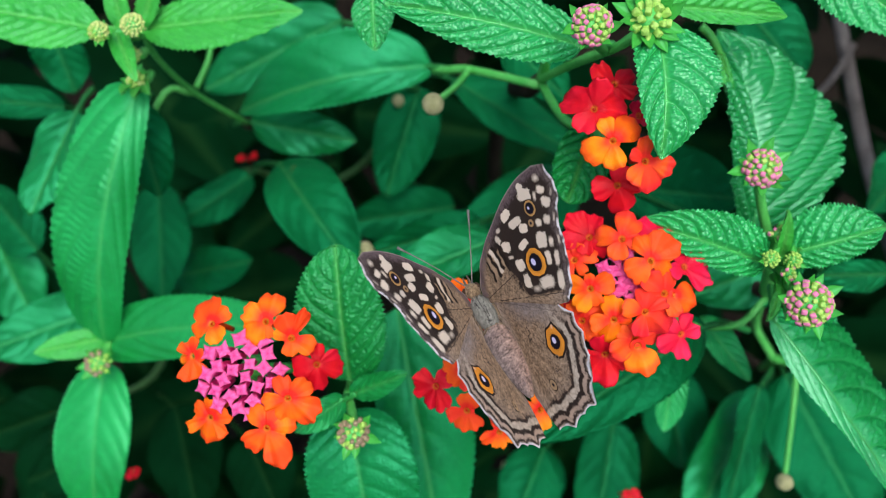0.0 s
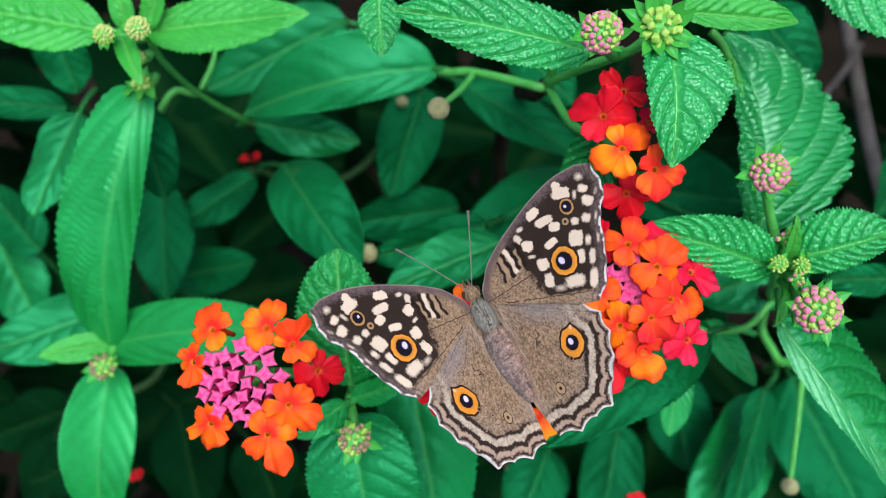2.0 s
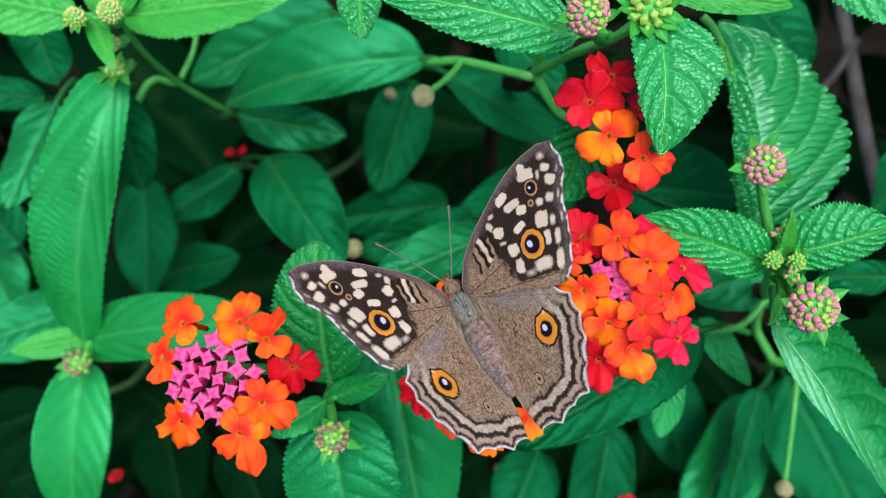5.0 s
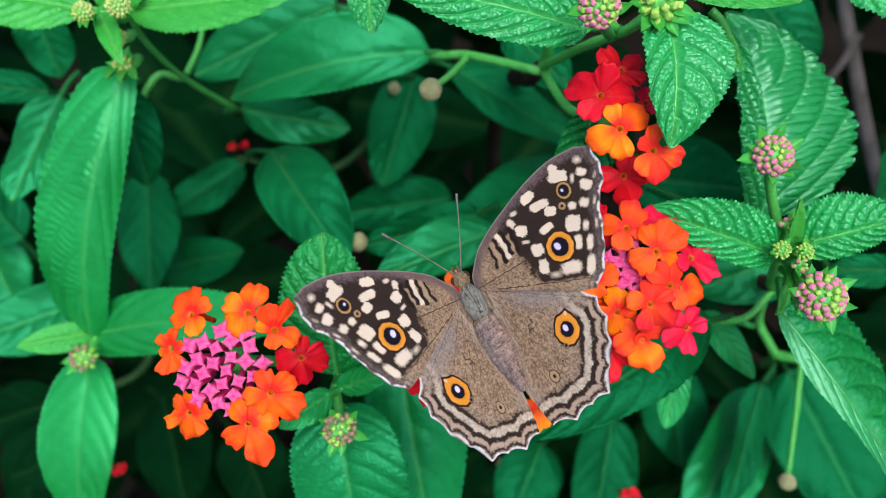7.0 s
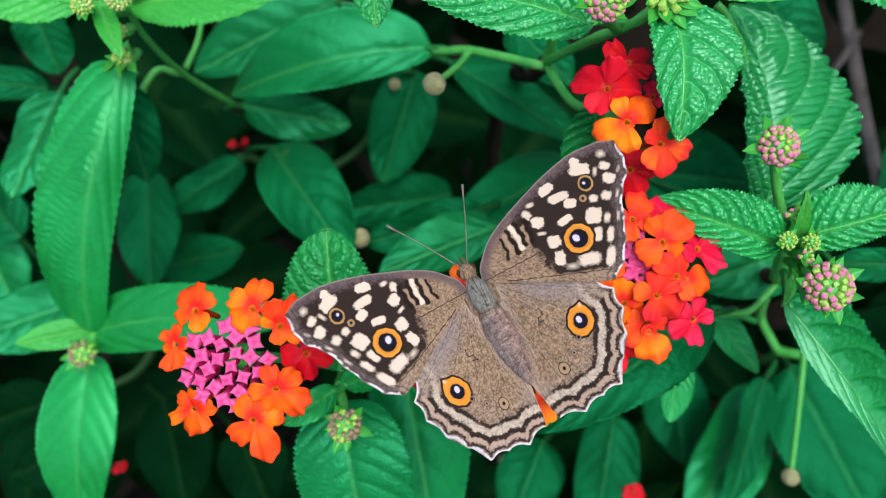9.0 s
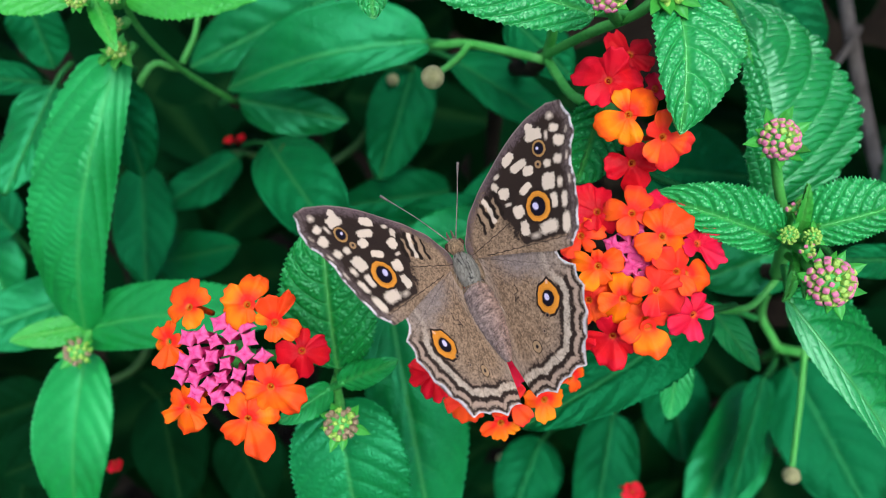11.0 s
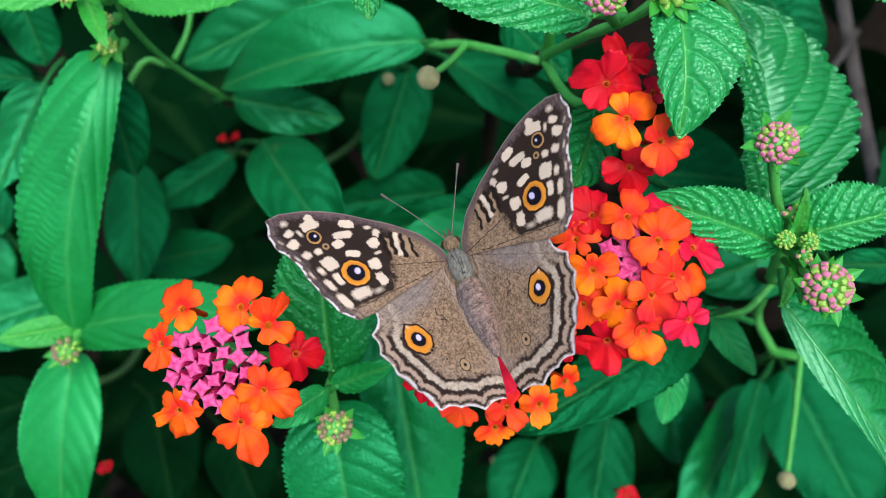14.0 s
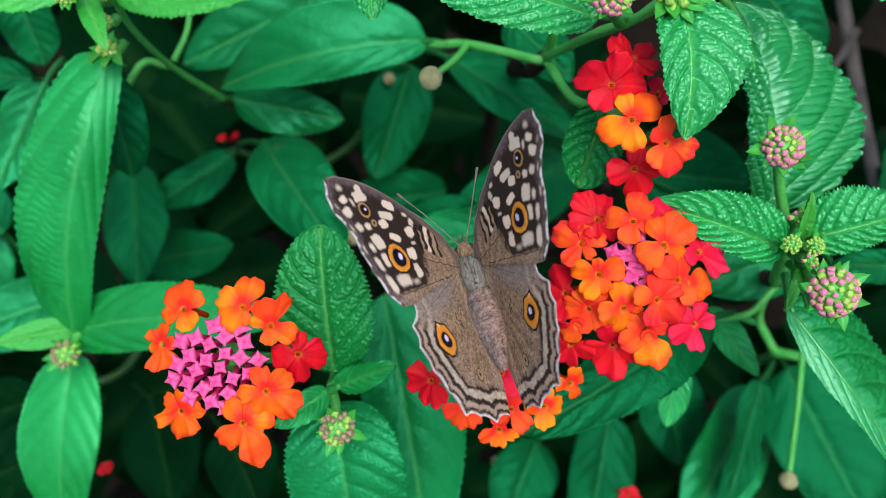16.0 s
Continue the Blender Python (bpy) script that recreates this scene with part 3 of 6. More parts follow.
class Paint:
    """Wing scales: colours laid over one another on the wing's own plane, in millimetres."""

    def __init__(self, x, y):
        self.x, self.y = x, y
        self.n1 = value_noise(x * 2.2 + 9, y * 2.2 + 5, 1) - 0.5
        self.n2 = value_noise(x * 5.5, y * 5.5, 2) - 0.5
        self.n3 = 0.95 * (value_noise(x * 5.2 + 3, y * 5.2 + 7, 4) - 0.5) + 0.6 * (np.random.RandomState(4).rand(len(x)) - 0.5)
        slow = value_noise(x * 0.45 + 2, y * 0.45 + 6, 8) - 0.5
        self.c = np.tile(BROWN, (len(x), 1)) * (1 + 0.22 * slow + 0.16 * self.n1 + 0.22 * self.n2 + 0.98 * self.n3)[:, None]

    def lay(self, mask, colour):
        mask = np.clip(mask, 0, 1)[:, None]
        self.c = self.c * (1 - mask) + np.array(colour) * mask

    def spot(self, cx, cy, rx, ry, turn, colour=None, strength=1.0, soft=0.16, power=2.9):
        a = math.radians(turn)
        dx, dy = self.x - cx, self.y - cy
        u, v = dx * math.cos(a) + dy * math.sin(a), -dx * math.sin(a) + dy * math.cos(a)
        rx, ry = rx * 0.86, ry * 0.86
        r = (np.abs(u / rx) ** power + np.abs(v / ry) ** power) ** (1 / power) + 0.22 * self.n1 + 0.22 * self.n2
        self.lay(strength * (1.04 - r + 0.14 * self.n3) / soft, CREAM if colour is None else colour)

    def line(self, x0, y0, x1, y1, width, colour=None, strength=1.0, wavy=0.0):
        d = np.array((x1 - x0, y1 - y0))
        n = np.linalg.norm(d)
        d = d / n
        t = np.clip((self.x - x0) * d[0] + (self.y - y0) * d[1], 0, n)
        k = (self.x - x0) * -d[1] + (self.y - y0) * d[0] - wavy * np.sin(t * 4.2)
        along = (self.x - x0) * d[0] + (self.y - y0) * d[1] - t
        r = np.hypot(k, along) + width * (0.5 * self.n1 + 0.5 * self.n2)
        self.lay(strength * (width * 1.25 - r) / (width * 0.5), UMBER if colour is None else colour)


def resample(p, n):
    p = np.array(p, float)
    s = np.r_[0, np.cumsum(np.linalg.norm(np.diff(p, axis=0), axis=1))]
    t = np.linspace(0, s[-1], n)
    return np.stack([np.interp(t, s, p[:, k]) for k in (0, 1)], 1)


def scalloped(tips, n, deep):
    """A wing's outer margin: shallow bays between the tips at which its veins end. Returns points and the vein count along them."""
    p = spline(tips, n)
    k = np.linspace(0, len(tips) - 1, n)
    tan = np.gradient(p, axis=0)
    nor = np.stack([-tan[:, 1], tan[:, 0]], 1)
    nor /= np.linalg.norm(nor, axis=1)[:, None]
    off = deep * (np.abs(np.sin(math.pi * k)) ** 0.8) - 0.035 * np.sin(k * 61) - 0.03 * np.sin(k * 37 + 1)
    return p - nor * off[:, None], k


def edge_distance(x, y, curve, count=None):
    """The distance to a curve, and how far along it (or at which count) the nearest point lies."""
    d = np.full(len(x), 99.0)
    along = np.zeros(len(x))
    s = np.r_[0, np.cumsum(np.linalg.norm(np.diff(curve, axis=0), axis=1))] if count is None else count
    for k in range(0, len(curve)):
        q = np.hypot(x - curve[k, 0], y - curve[k, 1])
        closer = q < d
        d[closer], along[closer] = q[closer], s[k]
    return d, along


def wing_height(x, y, bow):
    """A wing bows up a little along its length and is pleated by its veins."""
    r = np.hypot(x, y)
    return bow * np.sin(np.clip(r / 24, 0, 1) * math.pi) + 0.06 * np.sin(np.arctan2(y, x) * 26) * np.clip(r / 10, 0, 1)


def wing_sheet(lead, trail, rows, across, bow):
    """A sheet between a wing's leading and trailing edge."""
    a, b = resample(lead, rows), resample(trail, rows)
    t = np.linspace(0, 1, across)[None, :, None]
    p = a[:, None] * (1 - t) + b[:, None] * t
    p[0] += (np.array((0.25, 0)) * (t[0] - 0.5))
    p = p.reshape(-1, 2)
    return p, wing_height(p[:, 0], p[:, 1], bow)


def wing_object(name, parent, xy, z, colour, rows, across, mirror, label):
    g = Geo()
    x = -xy[:, 0] if mirror else xy[:, 0]
    n = len(xy)
    g.add(np.stack([x, xy[:, 1], z], 1), grid_faces(rows, across, 0, mirror), colour)
    # a coarser underside, five steps to one
    low = np.arange(n).reshape(rows, across)[::5, ::5]
    lr, lc = low.shape
    pick = low.ravel()
    under = colour[pick] * 0.75 + np.array((0.10, 0.075, 0.05)) * 0.25
    g.add(np.stack([x[pick], xy[pick, 1], z[pick] - 0.1], 1), grid_faces(lr, lc, 0, not mirror), under)
    for i in range(lr - 1):
        for j in (0, lc - 1):
            q = (int(low[i, j]), int(low[i + 1, j]), n + (i + 1) * lc + j, n + i * lc + j)
            g.f.append(q if (j == 0) != mirror else q[::-1])
    return part(name, g, WING, parent, label, "pattern")


def eyespot(parent, cx, cy, ring, tall, pupil, glint, mirror, height, tip=0.0, label="orange eyespot with a black pupil", turn=0.0, hue=None):
    """A ringed eyespot, a shallow disc on the wing."""
    g = Geo()
    n_a, n_r = 80, 26
    verts, vals = [], []
    t = math.radians(turn)
    rng = random.Random(int(cx * 100))
    for i in range(n_r + 1):
        r = 1.17 * i / n_r
        for j in range(n_a):
            a = 2 * math.pi * j / n_a
            nub = 1 + tip * math.exp(-(((a - math.pi / 2) / 0.17) ** 2))
            k = 1 + 0.015 * math.sin(5 * a + cx) + 0.02 * math.sin(11 * a + cy)
            x, y = r * ring * math.cos(a) * k, r * ring * tall * math.sin(a) * nub * k
            gx, gy = x + 0.22 * pupil, y - 0.16 * pupil
            inside = math.hypot(x, y / (0.5 + tall / 2))
            if math.hypot(gx * 1.15 + 0.25 * gy, gy) < glint and i:
                c = (0.52, 0.48, 0.68)
            elif math.hypot(gx * 1.1, gy) < glint * 1.2 and i:
                c = (0.05, 0.045, 0.10)
            elif inside < pupil:
                c = (0.006, 0.005, 0.010)
            elif tip and nub > 1 + 0.55 * tip and r > 0.80 and r < 1.0:
                c = (0.62, 0.36, 0.22)
            elif r < 1.0:
                c = (TAN if hue is None else np.array(hue)) * rng.uniform(0.9, 1.1) * (0.82 if inside < pupil + 0.12 * ring else 1.0)
            else:
                c = UMBER * 1.1
            xx, yy = x * math.cos(t) - y * math.sin(t), x * math.sin(t) + y * math.cos(t)
            verts.append(((-1 if mirror else 1) * (cx + xx), cy + yy, height(cx + xx, cy + yy) + 0.05 + 0.04 * (1 - (r / 1.17) ** 4)))
            vals.append(np.array(c))
    faces = []
    for i in range(n_r):
        for j in range(n_a):
            q = (i * n_a + j, (i + 1) * n_a + j, (i + 1) * n_a + (j + 1) % n_a, i * n_a + (j + 1) % n_a)
            faces.append(q[::-1] if mirror else q)
    g.add(verts, faces, vals)
    return part("eyespot", g, EYESPOT, parent, label, "pattern")


def forewing(parent, mirror):
    """Forewing: dark tip with cream spots, barred cell, brown base, white-chequered margin."""
    outer, count = scalloped(((22.75, 12.8), (22.95, 10.6), (22.35, 8.55), (20.95, 6.85), (19.85, 4.3), (18.75, 1.75), (17.2, -0.75), (15.3, -2.1)), 180, 0.2)
    lead = np.vstack([spline(((-0.25, 5.19), (0.48, 7.09), (3.5, 9.75), (7.8, 11.6), (12.4, 13.1), (17.1, 14.05), (20.9, 13.75)), 120), outer[:1]])
    trail = np.vstack([spline(((-0.31, 4.8), (4.75, 2.6), (9.38, 0.4), (12.9, -1.4)), 80), outer[::-1]])
    rows, across = 301, 201
    xy, z = wing_sheet(lead, trail, rows, across, 0.5)
    p = Paint(xy[:, 0], xy[:, 1])
    d, along = edge_distance(p.x, p.y, outer, count)
    dc, _ = edge_distance(p.x, p.y, resample(lead, 120))
    # the dark outer half, above the hind vein
    t = (p.x - 6.75) * 0.966 + (p.y - 9.4) * 0.259
    above = p.y - (3.60 + (p.x - 2.9) * -0.345)
    p.lay(np.clip((t + 1.2 * p.n1 + 0.8 * p.n3) / 0.6, 0, 1) * np.clip((above + 0.3 * p.n1) / 0.3, 0, 1), UMBER * 1.35)
    p.lay((p.x - 11.5) / 4 * (above < 0) * (0.35 + 0.5 * p.n3), MAUVE * 1.15)
    p.lay((1.5 - dc + 0.4 * p.n1 + 0.4 * p.n3) / 0.7 * (0.66 + 0.7 * p.n3), np.array((0.098, 0.070, 0.074)))
    p.lay((0.24 - dc) / 0.15, np.array((0.20, 0.165, 0.155)))
    # the smoky outer border
    p.lay((1.5 - d + 0.5 * p.n1) / 0.9 * (0.62 + 0.7 * p.n3) * (above > -0.5), np.array((0.125, 0.095, 0.092)))
    # veins
    for k in ((0.16, 4.96, 8.56, 5.0), (8.56, 4.2, 17.9, 0.5), (2.9, 3.6, 15.6, -0.85), (9.13, 7.7, 21.0, 6.9), (11, 8.9, 22.3, 8.6), (8.37, 6.3, 19.8, 4.3),
              (11.0, 10.2, 22.9, 10.6)):
        p.line(*k, 0.06, UMBER * 1.3, 0.6, 0.04)
    for k in ((17.45, 11.8, 1.45, 0.95, -30), (17.35, 12.95, 0.7, 0.55, -43), (12.68, 11.6, 1.15, 0.70, 6), (13.55, 9.95, 1.60, 0.68, -6),
              (14.6, 8.65, 0.95, 0.72, -25), (13.1, 7.05, 1.15, 0.58, 6), (16.5, 5.95, 1.15, 1.15, -30), (10.65, 5.35, 1.0, 0.95, -12),
              (10.45, 3.2, 0.8, 1.15, -18), (9.85, 8.4, 1.0, 0.85, -30)):
        p.spot(*k)
    for cx, cy, rx, ry, turn, much in (
            (20.35, 10.75, 0.80, 0.66, -33, 0.75), (20.1, 9.15, 1.0, 0.85, -33, 0.92), (18.95, 7.4, 0.85, 0.75, -33, 0.7), (17.4, 7.8, 0.75, 0.6, -33, 0.75),
            (17.85, 5.0, 0.5, 0.85, -32, 0.5), (15.97, 3.7, 0.62, 1.15, -26, 0.92), (17.25, 3.0, 0.55, 1.15, -31, 0.8), (13.75, 1.45, 1.75, 1.0, -14, 0.8),
            (16.1, 0.55, 0.72, 1.5, -34, 0.85), (9.0, 9.85, 0.8, 0.75, -60, 0.85), (9.7, 6.95, 0.75, 0.32, -15, 0.55), (9.95, 10.8, 0.8, 0.4, 0, 0.5),
            (20.6, 12.2, 0.75, 0.6, -24, 0.35), (19.0, 10.6, 0.35, 0.8, -33, 0.4), (21.6, 9.6, 0.3, 0.6, -33, 0.3), (20.2, 7.0, 0.3, 0.7, -33, 0.3),
            (19.1, 4.6, 0.3, 0.8, -33, 0.35), (11.4, 1.6, 1.3, 0.6, -20, 0.25)):
        p.spot(cx, cy, rx, ry, turn, None, much, 0.3)
    for k in ((5.2, 8.95, 5.25, 6.6), (7.85, 8.8, 7.8, 7.1),):
        p.line(*k, 0.36, BROWN * 1.3, 0.8)
    for k in ((6.4, 9.45, 6.68, 8.1), (6.68, 8.1, 6.72, 6.6),):
        p.line(*k, 0.42, CREAM)
    for k in ((4.5, 8.75, 4.66, 7.4), (4.66, 7.4, 4.4, 6.1),):
        p.line(*k, 0.20, UMBER * 0.7, 1.0, 0.1)
    for k in ((5.72, 9.35, 5.88, 7.7), (5.88, 7.7, 5.95, 6.2), (7.0, 9.7, 7.3, 8.2), (7.3, 8.2, 7.25, 6.7), (8.5, 9.5, 8.3, 6.6)):
        p.line(*k, 0.32, UMBER * 0.7, 1.0, 0.12)
    # margin
    p.lay((0.11 - np.abs(d - 0.95 + 0.12 * p.n1)) / 0.12 * 0.8, UMBER * 1.8)
    p.lay((0.50 - d) / 0.2 * 0.85, UMBER * 2.6 + 0.01)
    cell = np.abs(along % 1.0 - 0.5)
    p.lay((0.24 - d + 0.25 * p.n1) / 0.12 * np.clip(0.35 + (0.36 - cell) * 4 + 0.8 * p.n1, 0.1, 1), FRINGE)
    w = wing_object("left_forewing" if mirror else "right_forewing", parent, xy, z + 0.3, p.c, rows, across, mirror,
                    "brown and black forewing with cream spots and orange-ringed eyespots")
    zat = lambda x, y: 0.3 + float(wing_height(x, y, 0.5))
    eyespot(w, 13.62, 4.3, 1.80, 0.98, 1.17, 0.46, mirror, zat)
    eyespot(w, 17.4, 9.9, 0.92, 1.08, 0.70, 0.20, mirror, zat, 0.0, "small brown-ringed eyespot with a black pupil", 0.0, (0.34, 0.19, 0.07))
    eyespot(w, 16.3, 8.4, 0.46, 1.0, 0.17, 0.0, mirror, zat, 0.0, "tiny brown-ringed eyespot", 0.0, (0.26, 0.16, 0.08))
    return w


def hindwing(parent, mirror):
    """Hindwing: speckled brown with cream and dark bands in cells along a scalloped white edge."""
    tips = ((12.6, -1.2), (14.0, -3.9), (13.85, -6.6), (12.6, -9.35), (10.75, -11.75), (8.75, -14.5), (6.0, -14.75), (2.95, -15.55), (-0.45, -14.75))
    outer, count = scalloped(tips, 240, 0.55)
    shoulder = spline(((0.23, 4.49), (2.98, 3.93), (7.17, 2.3), (10.5, 0.6)), 80)
    lead = np.vstack([shoulder, outer[:105]])
    inner = spline(((0.21, 4.16), (-0.12, 0.12), (-0.9, -4.4), (-1.6, -8.9), (-1.2, -11.2), (-0.8, -13.5)), 100)
    trail = np.vstack([inner, outer[104:][::-1]])
    rows, across = 301, 201
    xy, z = wing_sheet(lead, trail, rows, across, 0.35)
    p = Paint(xy[:, 0], xy[:, 1])
    d, along = edge_distance(p.x, p.y, outer, count)
    dl, _ = edge_distance(p.x, p.y, resample(shoulder, 80))
    di, _ = edge_distance(p.x, p.y, resample(inner, 80))
    p.lay((4.6 - dl + 1.0 * p.n1) / 2.2 * 0.95 * np.clip((p.x - 1.5) / 4, 0.2, 1), MAUVE * (1 + 0.5 * p.n3[:, None]))
    p.lay((6.0 - d + 1.4 * p.n1) / 3.0 * 0.45, np.array((0.235, 0.185, 0.150)) * (1 + 0.9 * p.n3[:, None]))
    hair = value_noise(p.x * 9, p.y * 0.8, 12) - 0.5
    p.lay((2.0 - di) / 1.4 * 0.8, np.array((0.265, 0.205, 0.165)) * (1 + 0.7 * hair + 0.4 * p.n3)[:, None])
    fade = np.clip((along - 0.35) / 0.7, 0, 1)
    cell = np.abs(along % 1.0 - 0.5)
    # each cell's bands bow a little towards the body
    e = d - 0.30 * np.cos(math.pi * cell) + 0.30 + 0.22 * p.n1 + 0.14 * p.n2 + 0.20 * p.n3
    p.lay((0.5 - np.abs(e - 3.6)) / 0.5 * 0.30 * fade, UMBER * 3)
    p.lay((0.62 - np.abs(e - 2.50)) / 0.22 * np.clip(fade + 0.2, 0, 1), CREAM * 0.68 * (1 + 0.5 * p.n3[:, None]))
    p.lay((0.26 + 0.14 * np.cos(2 * math.pi * cell) - np.abs(e - 3.22)) / 0.18 * fade * 0.95, UMBER * 1.3)
    p.lay((0.44 - np.abs(e - 1.72)) / 0.20 * fade, UMBER * 1.3)
    p.lay((0.40 - np.abs(e - 1.10)) / 0.22 * fade * 0.9, CREAM * np.array((0.62, 0.54, 0.52)))
    p.lay((0.24 - np.abs(e - 0.58)) / 0.14 * fade, UMBER * 1.4)
    p.lay((cell - 0.425 + 0.05 * p.n1) / 0.03 * (d < 3.2) * 0.85 * fade, UMBER * 1.8)
    p.lay((0.25 - d + 0.22 * p.n1) / 0.12 * (0.8 + 0.5 * p.n2), FRINGE)
    for k in ((1.06, 3.76, 12.3, -8.8), (1.01, 2.95, 10.4, -11.2), (0.76, 1.82, 6.0, -13.8), (0.31, 0.38, 3.0, -14.4), (0.92, 4.27, 13.4, -3.8), (0.9, 3.3, 8.5, -13.6)):
        p.line(*k, 0.055, UMBER * 2.5, 0.26, 0.05)
    for k in ((4.3, -1.5, 4.45, -2.4), (4.45, -2.4, 3.7, -2.5), (3.7, -2.5, 3.3, -3.3), (3.3, -3.3, 4.1, -3.1)):
        p.line(*k, 0.085, UMBER * 1.6, 0.8, 0.05)
    w = wing_object("left_hindwing" if mirror else "right_hindwing", parent, xy, z, p.c, rows, across, mirror,
                    "speckled brown hindwing with wavy cream bands and an eyespot")
    zat = lambda x, y: float(wing_height(x, y, 0.35))
    eyespot(w, 8.3, -5.4, 1.62, 1.18, 0.92, 0.40, mirror, zat, 0.20, turn=-28.0, hue=(0.56, 0.215, 0.026))
    eyespot(w, 3.35, -9.55, 0.66, 1.12, 0.22, 0.0, mirror, zat, 0.0, "tiny brown-ringed eyespot", 0.0, (0.30, 0.205, 0.12))
    eyespot(w, 5.5, -8.45, 0.34, 1.0, 0.13, 0.0, mirror, zat, 0.0, "tiny brown-ringed eyespot", 0.0, (0.24, 0.17, 0.12))
    eyespot(w, 7.0, -7.05, 0.36, 1.0, 0.18, 0.0, mirror, zat, 0.0, "tiny brown-ringed eyespot", 0.0, (0.18, 0.12, 0.08))
    return w


def furry(d, dark, light, seed):
    n = noise.noise(Vector(d * 4.0) + Vector((seed, 0, 0))) + 0.7 * noise.noise(Vector(d * 11.0) + Vector((seed, 2, 0)))
    m = min(1, max(0, 0.5 + 0.8 * n))
    return np.array(dark) * (1 - m) + np.array(light) * m


def butterfly():
    e = new("butterfly")
    e.empty_display_size = 0.01
    tagged(e, "brown pansy butterfly with cream spots and orange eyespots, feeding on lantana", "butterfly")
    g = Geo()
    ball(g, (0, 3.6, 1.15), (1.6, 2.7, 1.75), 40, 56, lambda d: np.array((0.03, 0.03, 0.03)) if noise.noise(Vector(d * 5.0)) > -0.1 and (abs(abs(d[0] + 0.08 * noise.noise(Vector(d * 4.0))) - 0.24 - 0.22 * d[1]) < 0.035 or abs(d[0] + 0.06 * noise.noise(Vector(d * 6.0))) < 0.03) else furry(d, (0.10, 0.10, 0.088), (0.20, 0.20, 0.18), 3.0), 0.05)
    for s in (-1, 1):
        ball(g, (1.75 * s, 3.6, 0.75), (0.75, 2.3, 0.95), 12, 16, lambda d: furry(d, (0.07, 0.05, 0.035), (0.24, 0.17, 0.11), 5.0), 0.08)
    ball(g, (0, 0.9, 0.95), (1.75, 0.95, 1.45), 12, 18, lambda d: furry(d, (0.06, 0.045, 0.03), (0.26, 0.18, 0.11), 8.0), 0.1)
    part("thorax", g, FUR, e, "grey-green furry thorax with brown shoulders", "pattern")
    g = Geo()
    ball(g, (0, 7.2, 1.2), (1.15, 1.15, 1.1), 16, 20, lambda d: furry(d, (0.10, 0.07, 0.045), (0.28, 0.20, 0.12), 7.0), 0.08)
    for s in (-1, 1):
        tube(g, [(0.25 * s, 7.9, 1.2), (0.35 * s, 8.7, 1.5), (0.3 * s, 9.3, 1.9)], (0.3, 0.08), 7, 7, np.array((0.09, 0.07, 0.05)))
    head = part("head", g, FUR, e, "brown furry head", "pattern")
    for s in (-1, 1):
        g = Geo()
        ball(g, (0.85 * s, 7.45, 1.25), (0.52, 0.62, 0.6), 10, 14, lambda d: np.array((0.05, 0.03, 0.02)))
        part("eye", g, EYESPOT, head, "dark round compound eye", "pattern")
    g = Geo()
    rows, sides = 110, 40
    verts, vals = [], []
    for i in range(rows):
        t = i / (rows - 1)
        r = 2.25 * (math.sin(math.pi * min(1, 0.16 + 0.82 * t)) ** 0.6) * (1 - 0.30 * t) * (1 + 0.04 * abs(math.sin(t * 8.5 * math.pi)))
        for j in range(sides):
            a = 2 * math.pi * j / sides
            d = Vector((math.cos(a), t * 3, math.sin(a)))
            k = noise.noise(d * 3.0) + 0.6 * noise.noise(d * 9.0)
            ring_line = 1 - 0.22 * (1 - abs(math.sin(t * 8.5 * math.pi))) ** 3
            verts.append((r * d.x * (1 + 0.03 * k), 1.3 - 10.6 * t, 1.0 + 0.92 * r * d.z - 0.6 * t * t))
            wrinkle = noise.noise(Vector((d.x * 7, t * 46, d.z * 7)))
            vals.append((np.array((0.190, 0.138, 0.124)) + np.array((0.03, 0.004, -0.012)) * d.x) * max(0.25, 1 + 0.5 * k + 0.9 * wrinkle) * ring_line)
    g.add(verts, [(i * sides + j, i * sides + (j + 1) % sides, (i + 1) * sides + (j + 1) % sides, (i + 1) * sides + j)
                  for i in range(rows - 1) for j in range(sides)], vals)
    part("abdomen", g, FUR, e, "ringed purple-brown abdomen", "pattern")
    # short lying hairs over thorax, head and the wing roots
    rng = random.Random(9)
    g = Geo()
    for k in range(900):
        a, y = rng.uniform(0, math.pi), rng.uniform(-7.5, 8.0)
        if y > 6.3:
            r, c = 1.12 * math.sqrt(max(0.05, 1 - ((y - 7.2) / 1.2) ** 2)), (0.26, 0.18, 0.11)
        elif y > 0.4:
            r, c = 1.75 * math.sqrt(max(0.05, 1 - ((y - 3.4) / 3.2) ** 2)), (0.24, 0.23, 0.20)
        else:
            r, c = 2.05 - 0.13 * (0.4 - y), (0.19, 0.14, 0.135)
        if 1.6 < y < 6.0 and abs(math.cos(a)) < 0.75:
            continue
        z0 = 1.15 if y > 0.4 else 0.95
        p = np.array((r * math.cos(a), y, z0 + 0.95 * r * math.sin(a)))
        d = np.array((0.25 * math.cos(a) + rng.uniform(-0.2, 0.2), -rng.uniform(0.5, 0.9), 0.22 * math.sin(a)))
        n = np.array((math.cos(a), 0, math.sin(a)))
        side = np.cross(d, n)
        side = side / (np.linalg.norm(side) + 1e-9) * 0.035
        tint = np.array(c) * rng.uniform(0.15, 1.5)
        g.add([p - side, p + side, p + d * rng.uniform(0.6, 1.3) + n * 0.12], [(0, 1, 2)], [tint] * 3)
